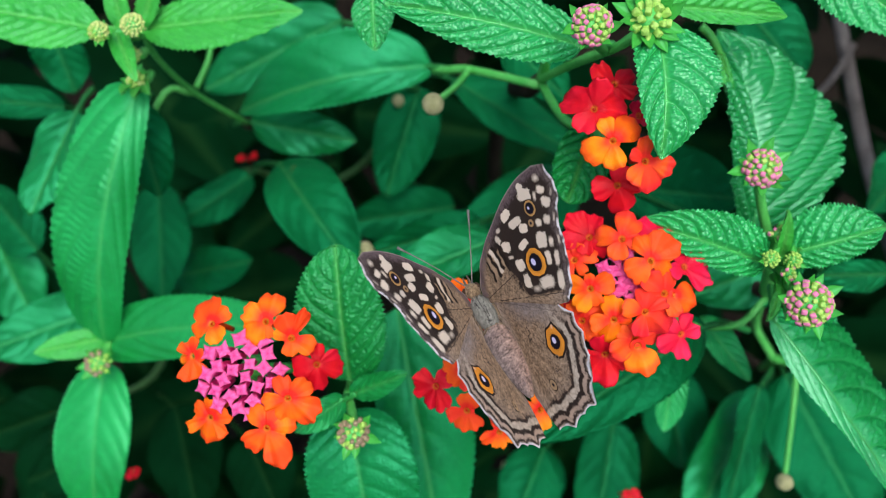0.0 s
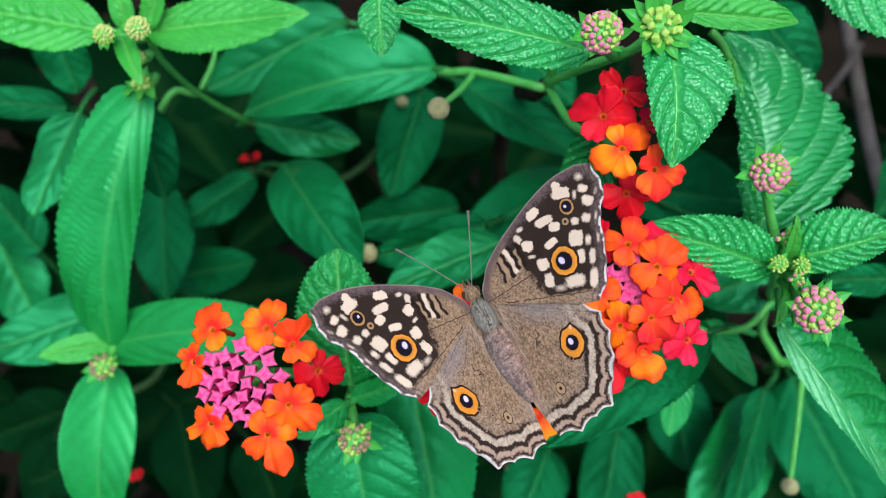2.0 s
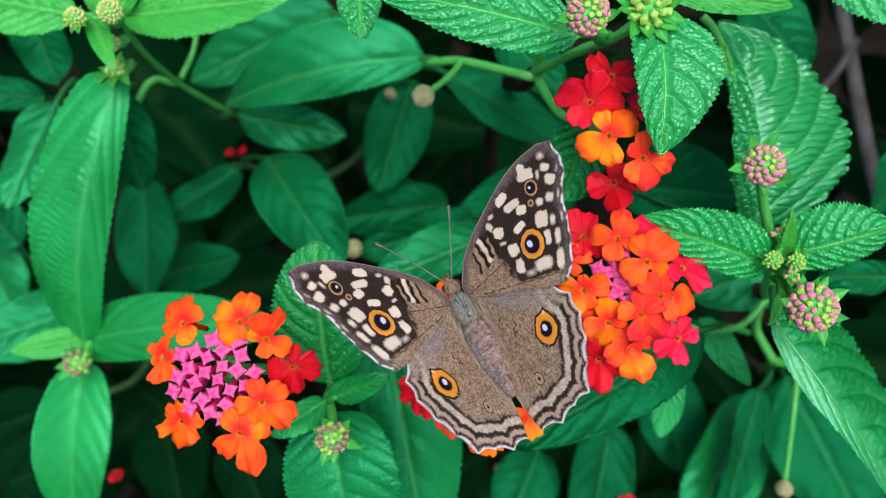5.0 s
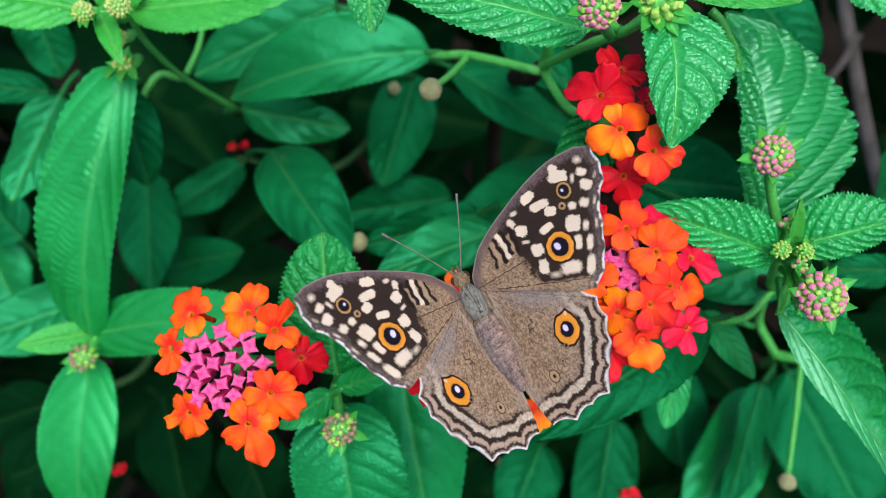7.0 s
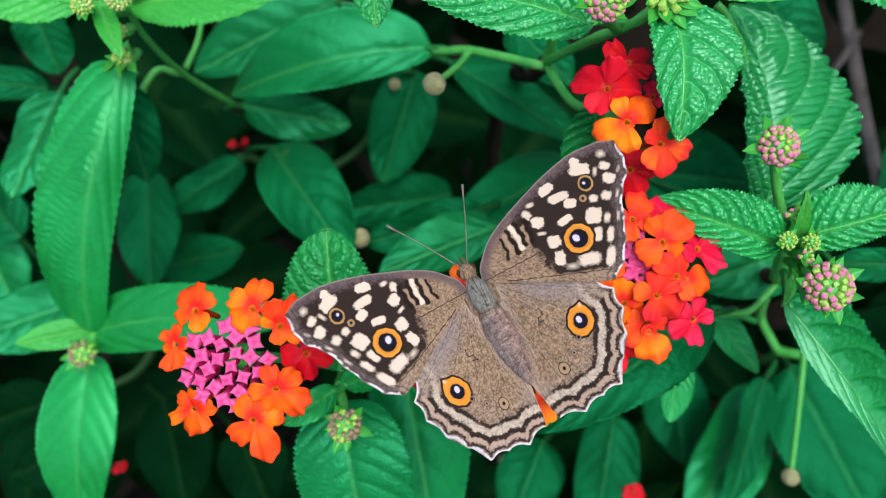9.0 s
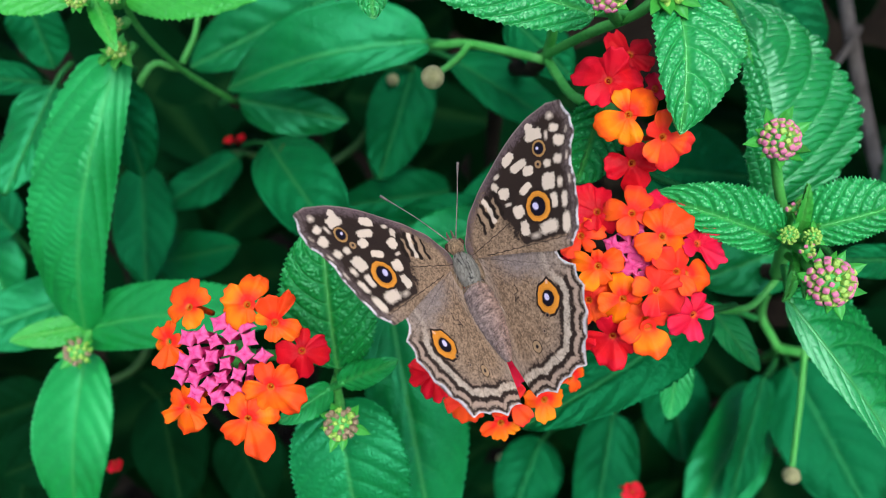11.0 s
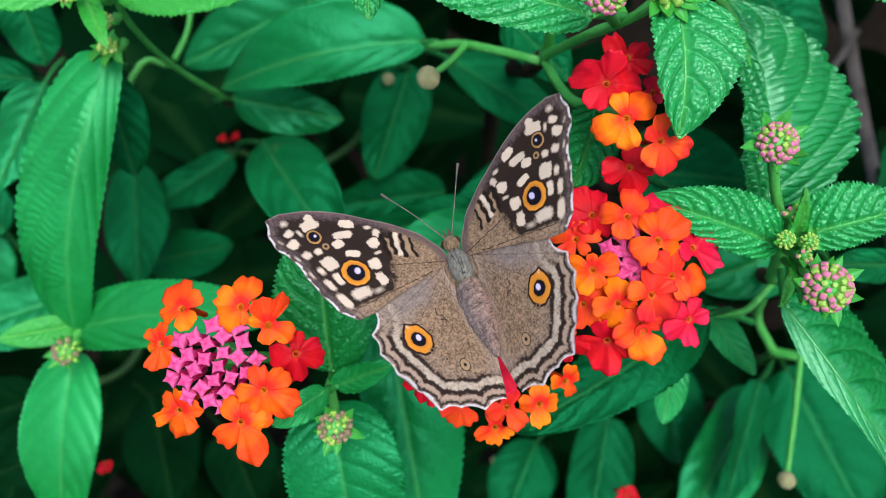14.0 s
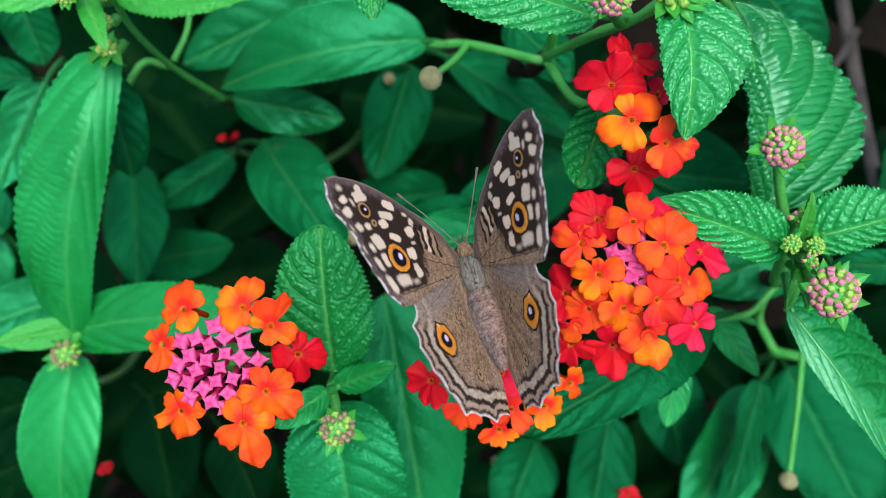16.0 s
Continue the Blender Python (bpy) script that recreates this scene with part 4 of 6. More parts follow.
    for s in (-1, 1):
        for k in range(260):
            t = rng.random()
            p = np.array((s * (1.5 + 1.3 * t), 0.5 - 10.5 * t, 1.2 + 0.5 * rng.random()))
            d = np.array((s * rng.uniform(-0.3, 0.5), -rng.uniform(0.8, 1.8), rng.uniform(-0.1, 0.2)))
            tint = np.array((0.25, 0.20, 0.17)) * rng.uniform(0.5, 1.5)
            g.add([p - (0.04, 0, 0), p + (0.04, 0, 0), p + d], [(0, 1, 2)], [tint] * 3)
    tagged(part("fur", g, FUR, e, "fine grey-brown hairs", "pattern"), "", "", "", "stuff")
    for tip_at in ((-6.27, 17.38, 3), (5.02, 17.37, 3)):
        g = Geo()
        x0 = math.copysign(0.4, tip_at[0] + 0.5)
        mid = ((x0 + tip_at[0]) / 2 + 0.1, (7.9 + tip_at[1]) / 2, (1.8 + tip_at[2]) / 2 + 0.5)
        q = spline([(x0, 7.9, 1.7), mid, tip_at], 20)
        tube(g, [tuple(v) for v in q], (0.10, 0.08, 0.075, 0.075, 0.09, 0.22), 7, 40)
        part("antenna", g, CHITIN, e, "thin dark antenna with a pale clubbed tip")
    for s in (-1, 1):
        for y in (4.6, 2.4):
            g = Geo()
            tube(g, [(0.9 * s, y, 0.2), (2.6 * s, y + 0.6, -0.6), (3.0 * s, y + 0.4, -3.2), (3.4 * s, y + 0.8, -4.6)], (0.22, 0.12), 7)
            part("leg", g, CHITIN, e)
    wings = [forewing(e, False), hindwing(e, False), forewing(e, True), hindwing(e, True)]
    return e, wings


# ---- the ground under the bush ----
def ground():
    g = Geo()
    n = 61
    c = np.sign(np.linspace(-1, 1, n)) * (np.abs(np.linspace(-1, 1, n)) ** 4) * 40000
    v = []
    for y in c:
        for x in c:
            h = 18 * noise.noise(Vector((x / 90, y / 90, 0))) + 6 * noise.noise(Vector((x / 25, y / 25, 3)))
            v.append((x, y, h))
    g.add(v, grid_faces(n, n, 0, True))
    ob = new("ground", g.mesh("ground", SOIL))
    return tagged(ob, "bare soil under the bush, its shade put into a near-black colour", "ground", "", "structure")


ground()


def litter():
    """Dead leaves on the soil, uncountable."""
    g = Geo()
    rng = random.Random(5)
    for k in range(260):
        x, y = rng.uniform(-450, 450), rng.uniform(-250, 700)
        a = rng.uniform(0, 6.28)
        l, w = rng.uniform(25, 55), rng.uniform(9, 18)
        verts = []
        for i in range(7):
            t = i / 6
            ww = w * (t**0.6) * (1 - t) ** 0.7 * 1.6
            for j in (-1, 0, 1):
                px, py = t * l, j * ww
                z = 15 + 5 * abs(j) + 7 * math.sin(t * 3 + k) + rng.uniform(-1, 1)
                verts.append((x + px * math.cos(a) - py * math.sin(a), y + px * math.sin(a) + py * math.cos(a), z))
        g.add(verts, grid_faces(7, 3, 0, True))
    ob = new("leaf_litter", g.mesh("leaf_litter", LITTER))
    return tagged(ob, "curled brown dead leaves lying on soil", "leaf litter", "", "stuff")


litter()

# ---- shoots, from the deep of the bush outwards ----
# inner shoots: leaf and stem colours darkened for the shade they stand in
inner = shoot((-47.4, 19.9, -130), "shaded inner lantana shoot with large dark green leaves")
cane(inner, (-47.4, 19.9, -130))
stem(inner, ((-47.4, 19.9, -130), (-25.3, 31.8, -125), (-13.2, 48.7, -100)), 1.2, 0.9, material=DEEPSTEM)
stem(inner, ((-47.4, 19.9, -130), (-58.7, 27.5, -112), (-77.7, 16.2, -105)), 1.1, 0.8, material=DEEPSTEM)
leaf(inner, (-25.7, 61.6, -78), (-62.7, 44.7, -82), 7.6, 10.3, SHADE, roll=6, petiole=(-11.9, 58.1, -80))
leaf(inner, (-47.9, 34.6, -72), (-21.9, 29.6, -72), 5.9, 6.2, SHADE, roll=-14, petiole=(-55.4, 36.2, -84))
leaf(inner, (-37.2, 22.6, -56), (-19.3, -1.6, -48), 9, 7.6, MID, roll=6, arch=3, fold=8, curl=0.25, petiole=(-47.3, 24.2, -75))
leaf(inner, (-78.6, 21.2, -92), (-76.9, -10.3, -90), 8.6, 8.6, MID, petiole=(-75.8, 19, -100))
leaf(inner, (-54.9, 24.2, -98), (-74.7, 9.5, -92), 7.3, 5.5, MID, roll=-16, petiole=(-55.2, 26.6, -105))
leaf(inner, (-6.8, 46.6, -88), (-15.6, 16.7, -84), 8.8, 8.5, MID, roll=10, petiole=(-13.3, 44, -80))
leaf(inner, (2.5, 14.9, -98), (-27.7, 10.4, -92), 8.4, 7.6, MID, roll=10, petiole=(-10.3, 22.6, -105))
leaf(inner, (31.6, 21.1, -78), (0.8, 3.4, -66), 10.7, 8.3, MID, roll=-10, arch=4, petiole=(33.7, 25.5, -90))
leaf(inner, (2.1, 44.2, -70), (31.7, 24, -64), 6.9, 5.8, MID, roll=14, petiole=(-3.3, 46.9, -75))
red_bit = flower_head(inner, (-60.6, 30.8, -108), "small red floret remains in the shade", (-64.2, 32.1, -122), 0.1)
floret(red_bit, (-60.6, 30.8, -108), (-60, 30.5, -106), RED, None, (-0.6, 0.3), 0.45)
floret(red_bit, (-60.6, 30.8, -108), (-56.8, 31.1, -108), RED, None, (0.9, 0.3), 0.35)
seed_ball(inner, (-12.1, 41.8, -83), (-14.4, 38.4, -95), 1.5)

floor_shoot = shoot((-90.7, -14.8, -140), "shaded low lantana shoot with dark drooping leaves")
cane(floor_shoot, (-90.7, -14.8, -140), (-0.05, 0))
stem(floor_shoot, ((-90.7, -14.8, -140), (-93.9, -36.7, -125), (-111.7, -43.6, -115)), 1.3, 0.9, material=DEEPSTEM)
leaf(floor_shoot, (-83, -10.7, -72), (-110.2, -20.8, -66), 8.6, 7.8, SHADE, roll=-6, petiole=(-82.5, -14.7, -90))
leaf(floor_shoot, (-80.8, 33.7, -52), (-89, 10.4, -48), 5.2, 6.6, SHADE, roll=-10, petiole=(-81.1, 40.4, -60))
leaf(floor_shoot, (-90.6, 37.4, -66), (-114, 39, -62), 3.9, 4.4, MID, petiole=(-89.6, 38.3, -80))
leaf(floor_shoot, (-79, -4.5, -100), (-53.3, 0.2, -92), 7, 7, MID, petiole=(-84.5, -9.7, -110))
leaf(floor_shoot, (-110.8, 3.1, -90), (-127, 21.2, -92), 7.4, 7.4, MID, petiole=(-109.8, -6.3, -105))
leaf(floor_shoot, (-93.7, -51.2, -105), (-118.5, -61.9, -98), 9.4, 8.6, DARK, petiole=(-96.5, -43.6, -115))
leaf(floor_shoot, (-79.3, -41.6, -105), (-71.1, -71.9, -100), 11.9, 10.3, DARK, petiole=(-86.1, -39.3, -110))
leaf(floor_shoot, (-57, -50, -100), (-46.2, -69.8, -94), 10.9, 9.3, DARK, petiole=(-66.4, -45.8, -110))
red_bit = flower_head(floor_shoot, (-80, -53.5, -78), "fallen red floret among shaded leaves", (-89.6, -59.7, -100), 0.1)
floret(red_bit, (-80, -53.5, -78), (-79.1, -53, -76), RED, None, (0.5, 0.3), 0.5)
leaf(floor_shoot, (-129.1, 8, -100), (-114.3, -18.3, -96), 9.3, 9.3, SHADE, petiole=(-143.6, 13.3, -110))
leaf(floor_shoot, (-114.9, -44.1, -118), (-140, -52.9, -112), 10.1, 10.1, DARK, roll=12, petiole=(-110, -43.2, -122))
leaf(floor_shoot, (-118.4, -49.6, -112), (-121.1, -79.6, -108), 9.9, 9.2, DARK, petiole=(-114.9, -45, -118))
leaf(floor_shoot, (-99.5, 59.3, -75), (-95.3, 44, -80), 7, 7, MID, petiole=(-108, 68.4, -85))

low_right = shoot((97.3, -34.2, -120), "shaded low lantana shoot with blue-green leaves and a dry seed head")
cane(low_right, (97.3, -34.2, -120), (0.05, 0))
stem(low_right, ((97.3, -34.2, -120), (84, -25.9, -82), (75.8, -16.1, -72), (65.1, -5.4, -40)), 1.1, 0.9)
stem(low_right, ((84, -25.9, -82), (90.7, -26.4, -76), (99.5, -24.5, -72)), 1.2, 1.0)
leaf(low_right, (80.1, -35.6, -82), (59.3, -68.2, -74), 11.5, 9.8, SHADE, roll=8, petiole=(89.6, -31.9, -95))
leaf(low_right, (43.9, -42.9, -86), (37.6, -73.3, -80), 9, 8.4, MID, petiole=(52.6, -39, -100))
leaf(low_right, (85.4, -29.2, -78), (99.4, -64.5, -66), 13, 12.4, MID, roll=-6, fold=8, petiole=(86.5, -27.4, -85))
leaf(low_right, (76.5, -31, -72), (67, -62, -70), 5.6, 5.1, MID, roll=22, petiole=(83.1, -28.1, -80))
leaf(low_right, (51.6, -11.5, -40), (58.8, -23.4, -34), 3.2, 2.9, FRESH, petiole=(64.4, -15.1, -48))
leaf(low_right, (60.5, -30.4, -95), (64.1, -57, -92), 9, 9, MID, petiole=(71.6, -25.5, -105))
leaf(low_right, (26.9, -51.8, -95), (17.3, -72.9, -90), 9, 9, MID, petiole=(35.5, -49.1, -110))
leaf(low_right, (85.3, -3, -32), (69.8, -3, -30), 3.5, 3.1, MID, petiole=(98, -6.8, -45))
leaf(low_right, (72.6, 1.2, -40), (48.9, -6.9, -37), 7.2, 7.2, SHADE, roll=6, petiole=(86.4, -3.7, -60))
seed_ball(low_right, (72.9, -48.2, -51), (80.6, -20, -60), 1.75, "pale green seed head hanging on a long stalk")
red_bit = flower_head(low_right, (42.1, -54.3, -60), "red florets low in the bush", (48.5, -62.6, -85), 0.1)
floret(red_bit, (42.1, -54.3, -60), (41.6, -53.9, -58), RED, None, (0.2, 0.4), 0.75)
floret(red_bit, (42.1, -54.3, -60), (43.3, -55.8, -60), RED, None, (0.5, -0.2), 0.65)
seed_ball(low_right, (16.6, -58.6, -100), (24, -55.7, -110), 1.5)

# the branch with a long leaf and a round seed head behind the butterfly
back = shoot((-12.2, 55.3, -85), "lantana branch with a broad glossy leaf and seed heads")
cane(back, (-12.2, 55.3, -85))
stem(back, ((-12.2, 55.3, -85), (-2.3, 42.3, -53), (5.2, 39.4, -42), (18.3, 33.5, -31)), 1.0, 0.85)
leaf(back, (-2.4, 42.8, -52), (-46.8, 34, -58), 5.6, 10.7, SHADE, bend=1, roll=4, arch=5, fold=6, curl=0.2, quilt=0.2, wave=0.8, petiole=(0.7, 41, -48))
seed_ball(back, (-1.7, 27.8, -20), (5.4, 39.6, -42), 1.9)
seed_ball(inner, (-17.5, 2.4, -51), (-38.5, 13.1, -120), 2)
leaf(back, (11.1, 4.7, -46), (-13, -4.9, -42), 5, 6.6, SHADE, roll=-12, fold=14, petiole=(14.6, 7.7, -60))
leaf(back, (8.2, 8.8, -58), (-17.7, 1.4, -56), 5.9, 4.9, MID, roll=10, petiole=(12.5, 10.6, -66))

# ---- shoot at the upper left, with its long hanging leaves ----
left_shoot = shoot((-49.4, 34.8, -75), "lantana shoot with long bright green leaves and a bud tip")
cane(left_shoot, (-49.4, 34.8, -75))
stem(left_shoot, ((-49.4, 34.8, -75), (-54.4, 37.3, -52), (-55.8, 40.4, -34), (-55.3, 44.4, -24)), 0.68, 0.62)
stem(left_shoot, ((-55, 37.5, -52), (-61, 34.5, -48), (-76.4, 5.2, -62), (-71, -13.8, -47)), 0.7, 0.7)
seed_ball(left_shoot, (-50.6, 51.2, -52), (-54.2, 38.5, -52), 1.9)
leaf(left_shoot, (-57, 33.4, -28), (-70.8, -16.5, -44), 4.9, 10.8, FRESH, bend=0.6, arch=6, fold=-15, roll=8, curl=0.12, heel=0.27, point=0.27, wave=0.7,
     quilt=0.24, blister=0.22, plain=0.35, rows=220, half=30, veins=5.5, sweep=0.40, pitch=1.6, petiole=(-56.6, 37.2, -34))
leaf(left_shoot, (-61.4, 42.3, -22), (-86.2, 46.3, -20), 6, 6, YOUNG, roll=-12, fold=10, quilt=0.5, petiole=(-56.4, 42.7, -25))
leaf(left_shoot, (-54.7, 43.1, -25), (-24.6, 45.2, -22), 5, 6, YOUNG, roll=10, fold=12, quilt=0.5, petiole=(-55.7, 43.7, -25))
leaf(left_shoot, (-56.8, 41.4, -18), (-51.2, 30.8, -14), 2.2, 2, YOUNG, fold=18, quilt=0.3, rows=40, half=7, petiole=(-56, 43.9, -24))
leaf(left_shoot, (-57.2, 34.1, -26), (-56.6, 30.2, -20), 1.3, 1.3, YOUNG, rows=20, half=4, quilt=0.1, petiole=(-57.4, 36.2, -32))
leaf(left_shoot, (-55.5, 33.4, -25), (-54.3, 29.5, -20), 1.2, 1.2, YOUNG, rows=20, half=4, quilt=0.1, petiole=(-57.1, 36.2, -32))
leaf(left_shoot, (-54.9, 33.8, -25), (-51.5, 30, -20), 1.1, 1.1, YOUNG, rows=20, half=4, quilt=0.1, petiole=(-56.9, 36.5, -32))
leaf(left_shoot, (-70.5, -15.6, -45), (-83.6, -18.0, -40), 3.2, 3.0, YOUNG, roll=-8, fold=14, quilt=0.25, petiole=(-69, -15.1, -46))
leaf(left_shoot, (-71.4, -20.9, -46), (-74.1, -57.7, -48), 7.8, 9.2, FRESH, bend=0, arch=4, fold=8, roll=-8, quilt=0.12, petiole=(-70.5, -14.9, -46))
leaf(left_shoot, (-73.6, -17.1, -47), (-27.2, -12.3, -30), 6.9, 6, FRESH, bend=-2, roll=4, fold=8, arch=2, petiole=(-70.5, -13.9, -46))
leaf(left_shoot, (-64.4, 33.8, -42), (-61.4, 14.3, -50), 5.8, 5.5, MID, roll=14, petiole=(-61.6, 35.8, -46))
leaf(left_shoot, (-57, 42.3, -22), (-57.4, 50.8, -18), 2.3, 2.3, YOUNG, fold=16, quilt=0.3, rows=40, half=7, petiole=(-56.6, 43.7, -26))
leaf(left_shoot, (-54.3, 43.2, -24), (-49.8, 51.6, -20), 2.3, 2.3, YOUNG, fold=16, quilt=0.3, rows=40, half=7, petiole=(-56.2, 43.7, -26))
bud_head(left_shoot, (-57.5, 39.3, -14), (-56.9, 42.1, -26), 1.5, "small pale yellow-green bud cluster with bracts", (PALEBUD, PALEBUD, GREENBUD), 40, 9, seed=3, size=0.5)
bud_head(left_shoot, (-50.9, 39.7, -12), (-56.2, 42.1, -26), 1.8, "small pale yellow-green bud cluster with bracts", (PALEBUD, PALEBUD, PALEBUD), 50, 9, seed=4, size=0.5)
bud_head(left_shoot, (-55.9, 38.1, -24), (-55.6, 40.3, -28), 1.1, "tiny pale bud", (PALEBUD, PALEBUD, GREENBUD), 24, 3, seed=15, size=0.42)
bud_head(left_shoot, (-55.3, 33.2, -24), (-56.2, 36.7, -32), 1.3, "bright yellow-green bud tip ringed by bracts", (GREENBUD, GREENBUD, PALEBUD), 22, 12, seed=16, size=0.75)
bud_head(left_shoot, (-70.2, -20, -40), (-70.8, -15.1, -46), 2.2, "faded bud head with few bracts", (DULLBUD, GREENBUD, GREENBUD), 22, 8, seed=5, size=0.85)

# ---- shoot with the flat orange and magenta flower head ----
left_flower = shoot((-23.2, -20, -60), "lantana shoot with an orange and magenta flower head")
cane(left_flower, (-23.2, -20, -60))
stem(left_flower, ((-23.2, -20, -60), (-17.8, -20.9, -26), (-17.2, -22.1, -16)), 1.1, 0.85)
C_LEFT = (-30.4, -15.8, 1)
head = flower_head(left_flower, C_LEFT, "flat lantana flower head, orange florets round magenta buds", (-19, -20.5, -30))
floret(head, C_LEFT, (-34.9, -8.2, 1), ORANGE, ((120, 4.5, 42), (42, 3.4, 28), (200, 3.6, 26), (300, 3.2, 42),), (-0.1, 0.1))
floret(head, C_LEFT, (-26.6, -7.8, 2), ORANGE, ((75, 4.5, 34), (150, 3.9, 32), (218, 3.9, 40), (285, 2.5, 26),), (0.0, 0.1))
floret(head, C_LEFT, (-22.7, -10.2, 2.5), ORANGE, ((112, 3.7, 34), (62, 4.6, 16), (335, 3.7, 32), (262, 2.7, 32), (158, 2.8, 28),), (0.1, 0.1))
floret(head, C_LEFT, (-38.1, -13.1, 0), ORANGE, ((95, 3, 26), (145, 3, 20), (196, 3, 22), (260, 3.7, 26), (300, 3.6, 22), (10, 2.3, 32),), (-0.3, 0.0))
floret(head, C_LEFT, (-19.3, -14.3, 1), RED, ((90, 3.2, 28), (190, 3.7, 40), (270, 4.1, 32), (345, 4.1, 28), (25, 3.7, 22),), (0.1, 0.0))
floret(head, C_LEFT, (-23.2, -18.9, 3), ORANGE, ((112, 3.6, 30), (36, 3.9, 32), (322, 5.3, 32), (258, 4.1, 30), (190, 3.9, 26),), (0.0, -0.05))
floret(head, C_LEFT, (-35.5, -22.3, 0), ORANGE, ((80, 3.4, 30), (150, 3.4, 26), (203, 3.7, 20), (255, 4.8, 28), (310, 3.6, 22), (10, 3.4, 28),), (-0.1, -0.1))
floret(head, C_LEFT, (-26.4, -23.3, 2.5), ORANGE, ((130, 3.7, 32), (225, 4.5, 30), (296, 5.5, 30), (10, 4.3, 28), (62, 3.7, 28),), (0.05, -0.05))
_rng = random.Random(11)
for _k in range(27):
    _r, _a = 6.4 * math.sqrt((_k + 0.4) / 27), _k * 2.39996
    _x, _y = _r * math.cos(_a), _r * math.sin(_a)
    star_bud(head, C_LEFT, (C_LEFT[0] + _x + 0.1, C_LEFT[1] + _y, C_LEFT[2] + 1.2 - 0.035 * _r**2),
             _rng.uniform(0.85, 1.0) * (0.72 + 0.045 * _r), _rng.uniform(0, 90), _k)
leaf(left_flower, (-16.5, -19.1, -14), (-18.2, 3.4, -10), 7.9, 7.3, BROAD, heel=0.42, point=0.52, arch=2, fold=10, roll=3, quilt=0.28, blister=0.05, veins=8,
     rows=80, half=13, petiole=(-17.4, -21.7, -22))
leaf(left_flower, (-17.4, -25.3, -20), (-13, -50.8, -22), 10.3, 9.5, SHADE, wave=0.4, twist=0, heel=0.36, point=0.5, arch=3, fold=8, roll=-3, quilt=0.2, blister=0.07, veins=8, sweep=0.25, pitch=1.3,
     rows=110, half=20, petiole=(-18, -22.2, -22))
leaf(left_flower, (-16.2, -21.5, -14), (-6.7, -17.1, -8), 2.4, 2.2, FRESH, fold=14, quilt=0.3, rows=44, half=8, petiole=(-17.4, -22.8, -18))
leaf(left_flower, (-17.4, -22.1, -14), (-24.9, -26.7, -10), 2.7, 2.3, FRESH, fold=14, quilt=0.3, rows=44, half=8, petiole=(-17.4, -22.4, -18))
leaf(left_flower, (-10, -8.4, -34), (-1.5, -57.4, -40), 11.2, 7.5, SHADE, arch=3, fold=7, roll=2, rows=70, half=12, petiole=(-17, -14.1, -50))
bud_head(left_flower, (-15.2, -26.4, -8), (-17.4, -22.6, -18), 2.2, "faded brown-green bud head with bracts", (DULLBUD, DULLBUD, GREENBUD), 30, 7, seed=6, size=0.8)

# ---- flower head under the butterfly ----
mid_flower = shoot((14.6, -32.6, -60), "lantana stalk with a red and orange flower head")
cane(mid_flower, (14.6, -32.6, -60))
stem(mid_flower, ((14.6, -32.6, -60), (11.7, -24.2, -40), (9.3, -19.3, -22)), 1.1, 0.9)
C_MID = (8, -16.7, -5)
head = flower_head(mid_flower, C_MID, "red and orange lantana flower head under the butterfly", (9.4, -19.6, -24))
floret(head, C_MID, (-1.3, -18.9, -4), RED, ((190, 3.9, 30), (248, 3.9, 26), (300, 3.9, 30), (145, 3.7, 30), (40, 3.1, 40),), (-0.2, -0.05))
floret(head, C_MID, (3.5, -22.7, -4), EMBER, ((200, 3.4, 30), (250, 3.7, 30), (300, 3.6, 28), (80, 3.2, 45),), (-0.1, -0.1))
floret(head, C_MID, (8.6, -26.1, -4.5), ORANGE, ((200, 3.2, 26), (265, 2.7, 34), (335, 3, 26), (90, 2.7, 40),), (0.0, -0.2))
floret(head, C_MID, (10, -22.6, -2), EMBER, ((310, 3.7, 32), (80, 3.2, 36), (200, 3.2, 36),), (0.0, -0.1))
floret(head, C_MID, (14.8, -22.4, -3), ORANGE, ((272, 3.2, 38), (0, 3.2, 34), (90, 3, 40), (180, 3, 34),), (0.1, -0.1))
floret(head, C_MID, (18.9, -19.5, -5), ORANGE, ((80, 2.8, 28), (300, 2.8, 28), (180, 2.8, 30), (20, 2.7, 24),), (0.2, -0.1))
floret(head, C_MID, (8.4, -17.1, 0), ROSE)
floret(head, C_MID, (2.9, -16.2, -2), EMBER)
floret(head, C_MID, (13.5, -16.2, -2), RED)
floret(head, C_MID, (2.8, -5.9, -4), ORANGE, ((100, 3.6, 32), (170, 3.4, 30), (230, 3.2, 34), (350, 3.2, 38),), (-0.1, 0.2))
floret(head, C_MID, (7.9, -9.8, -3), EMBER)
floret(head, C_MID, (13.3, -9.8, -3), RED)

# ---- shoot at the right: round flower head, pink bud heads and rugged leaves ----
right_shoot = shoot((62.4, -6.3, -34), "lantana shoot with a round red-orange flower head and pink buds")
cane(right_shoot, (62.4, -6.3, -34), (0.03, 0))
stem(right_shoot, ((62.4, -6.3, -34), (56.4, -1.3, -18), (54.2, 1.9, -12)), 1.2, 1.0)
stem(right_shoot, ((62.4, -7.3, -34), (56, -12.4, -32), (43.9, -11.3, -24), (35, -7.2, -14)), 0.65, 0.6)
C_RIGHT = (28.2, -3.1, 1)
head = flower_head(right_shoot, C_RIGHT, "round lantana flower head, orange and red florets round magenta buds", (35.2, -7.2, -14))
floret(head, C_RIGHT, (22, 3.8, -0.5), RED, ((128, 4.5, 32), (185, 4.1, 28), (75, 3.9, 28), (330, 3.7, 34), (250, 3, 32),), (-0.15, 0.15))
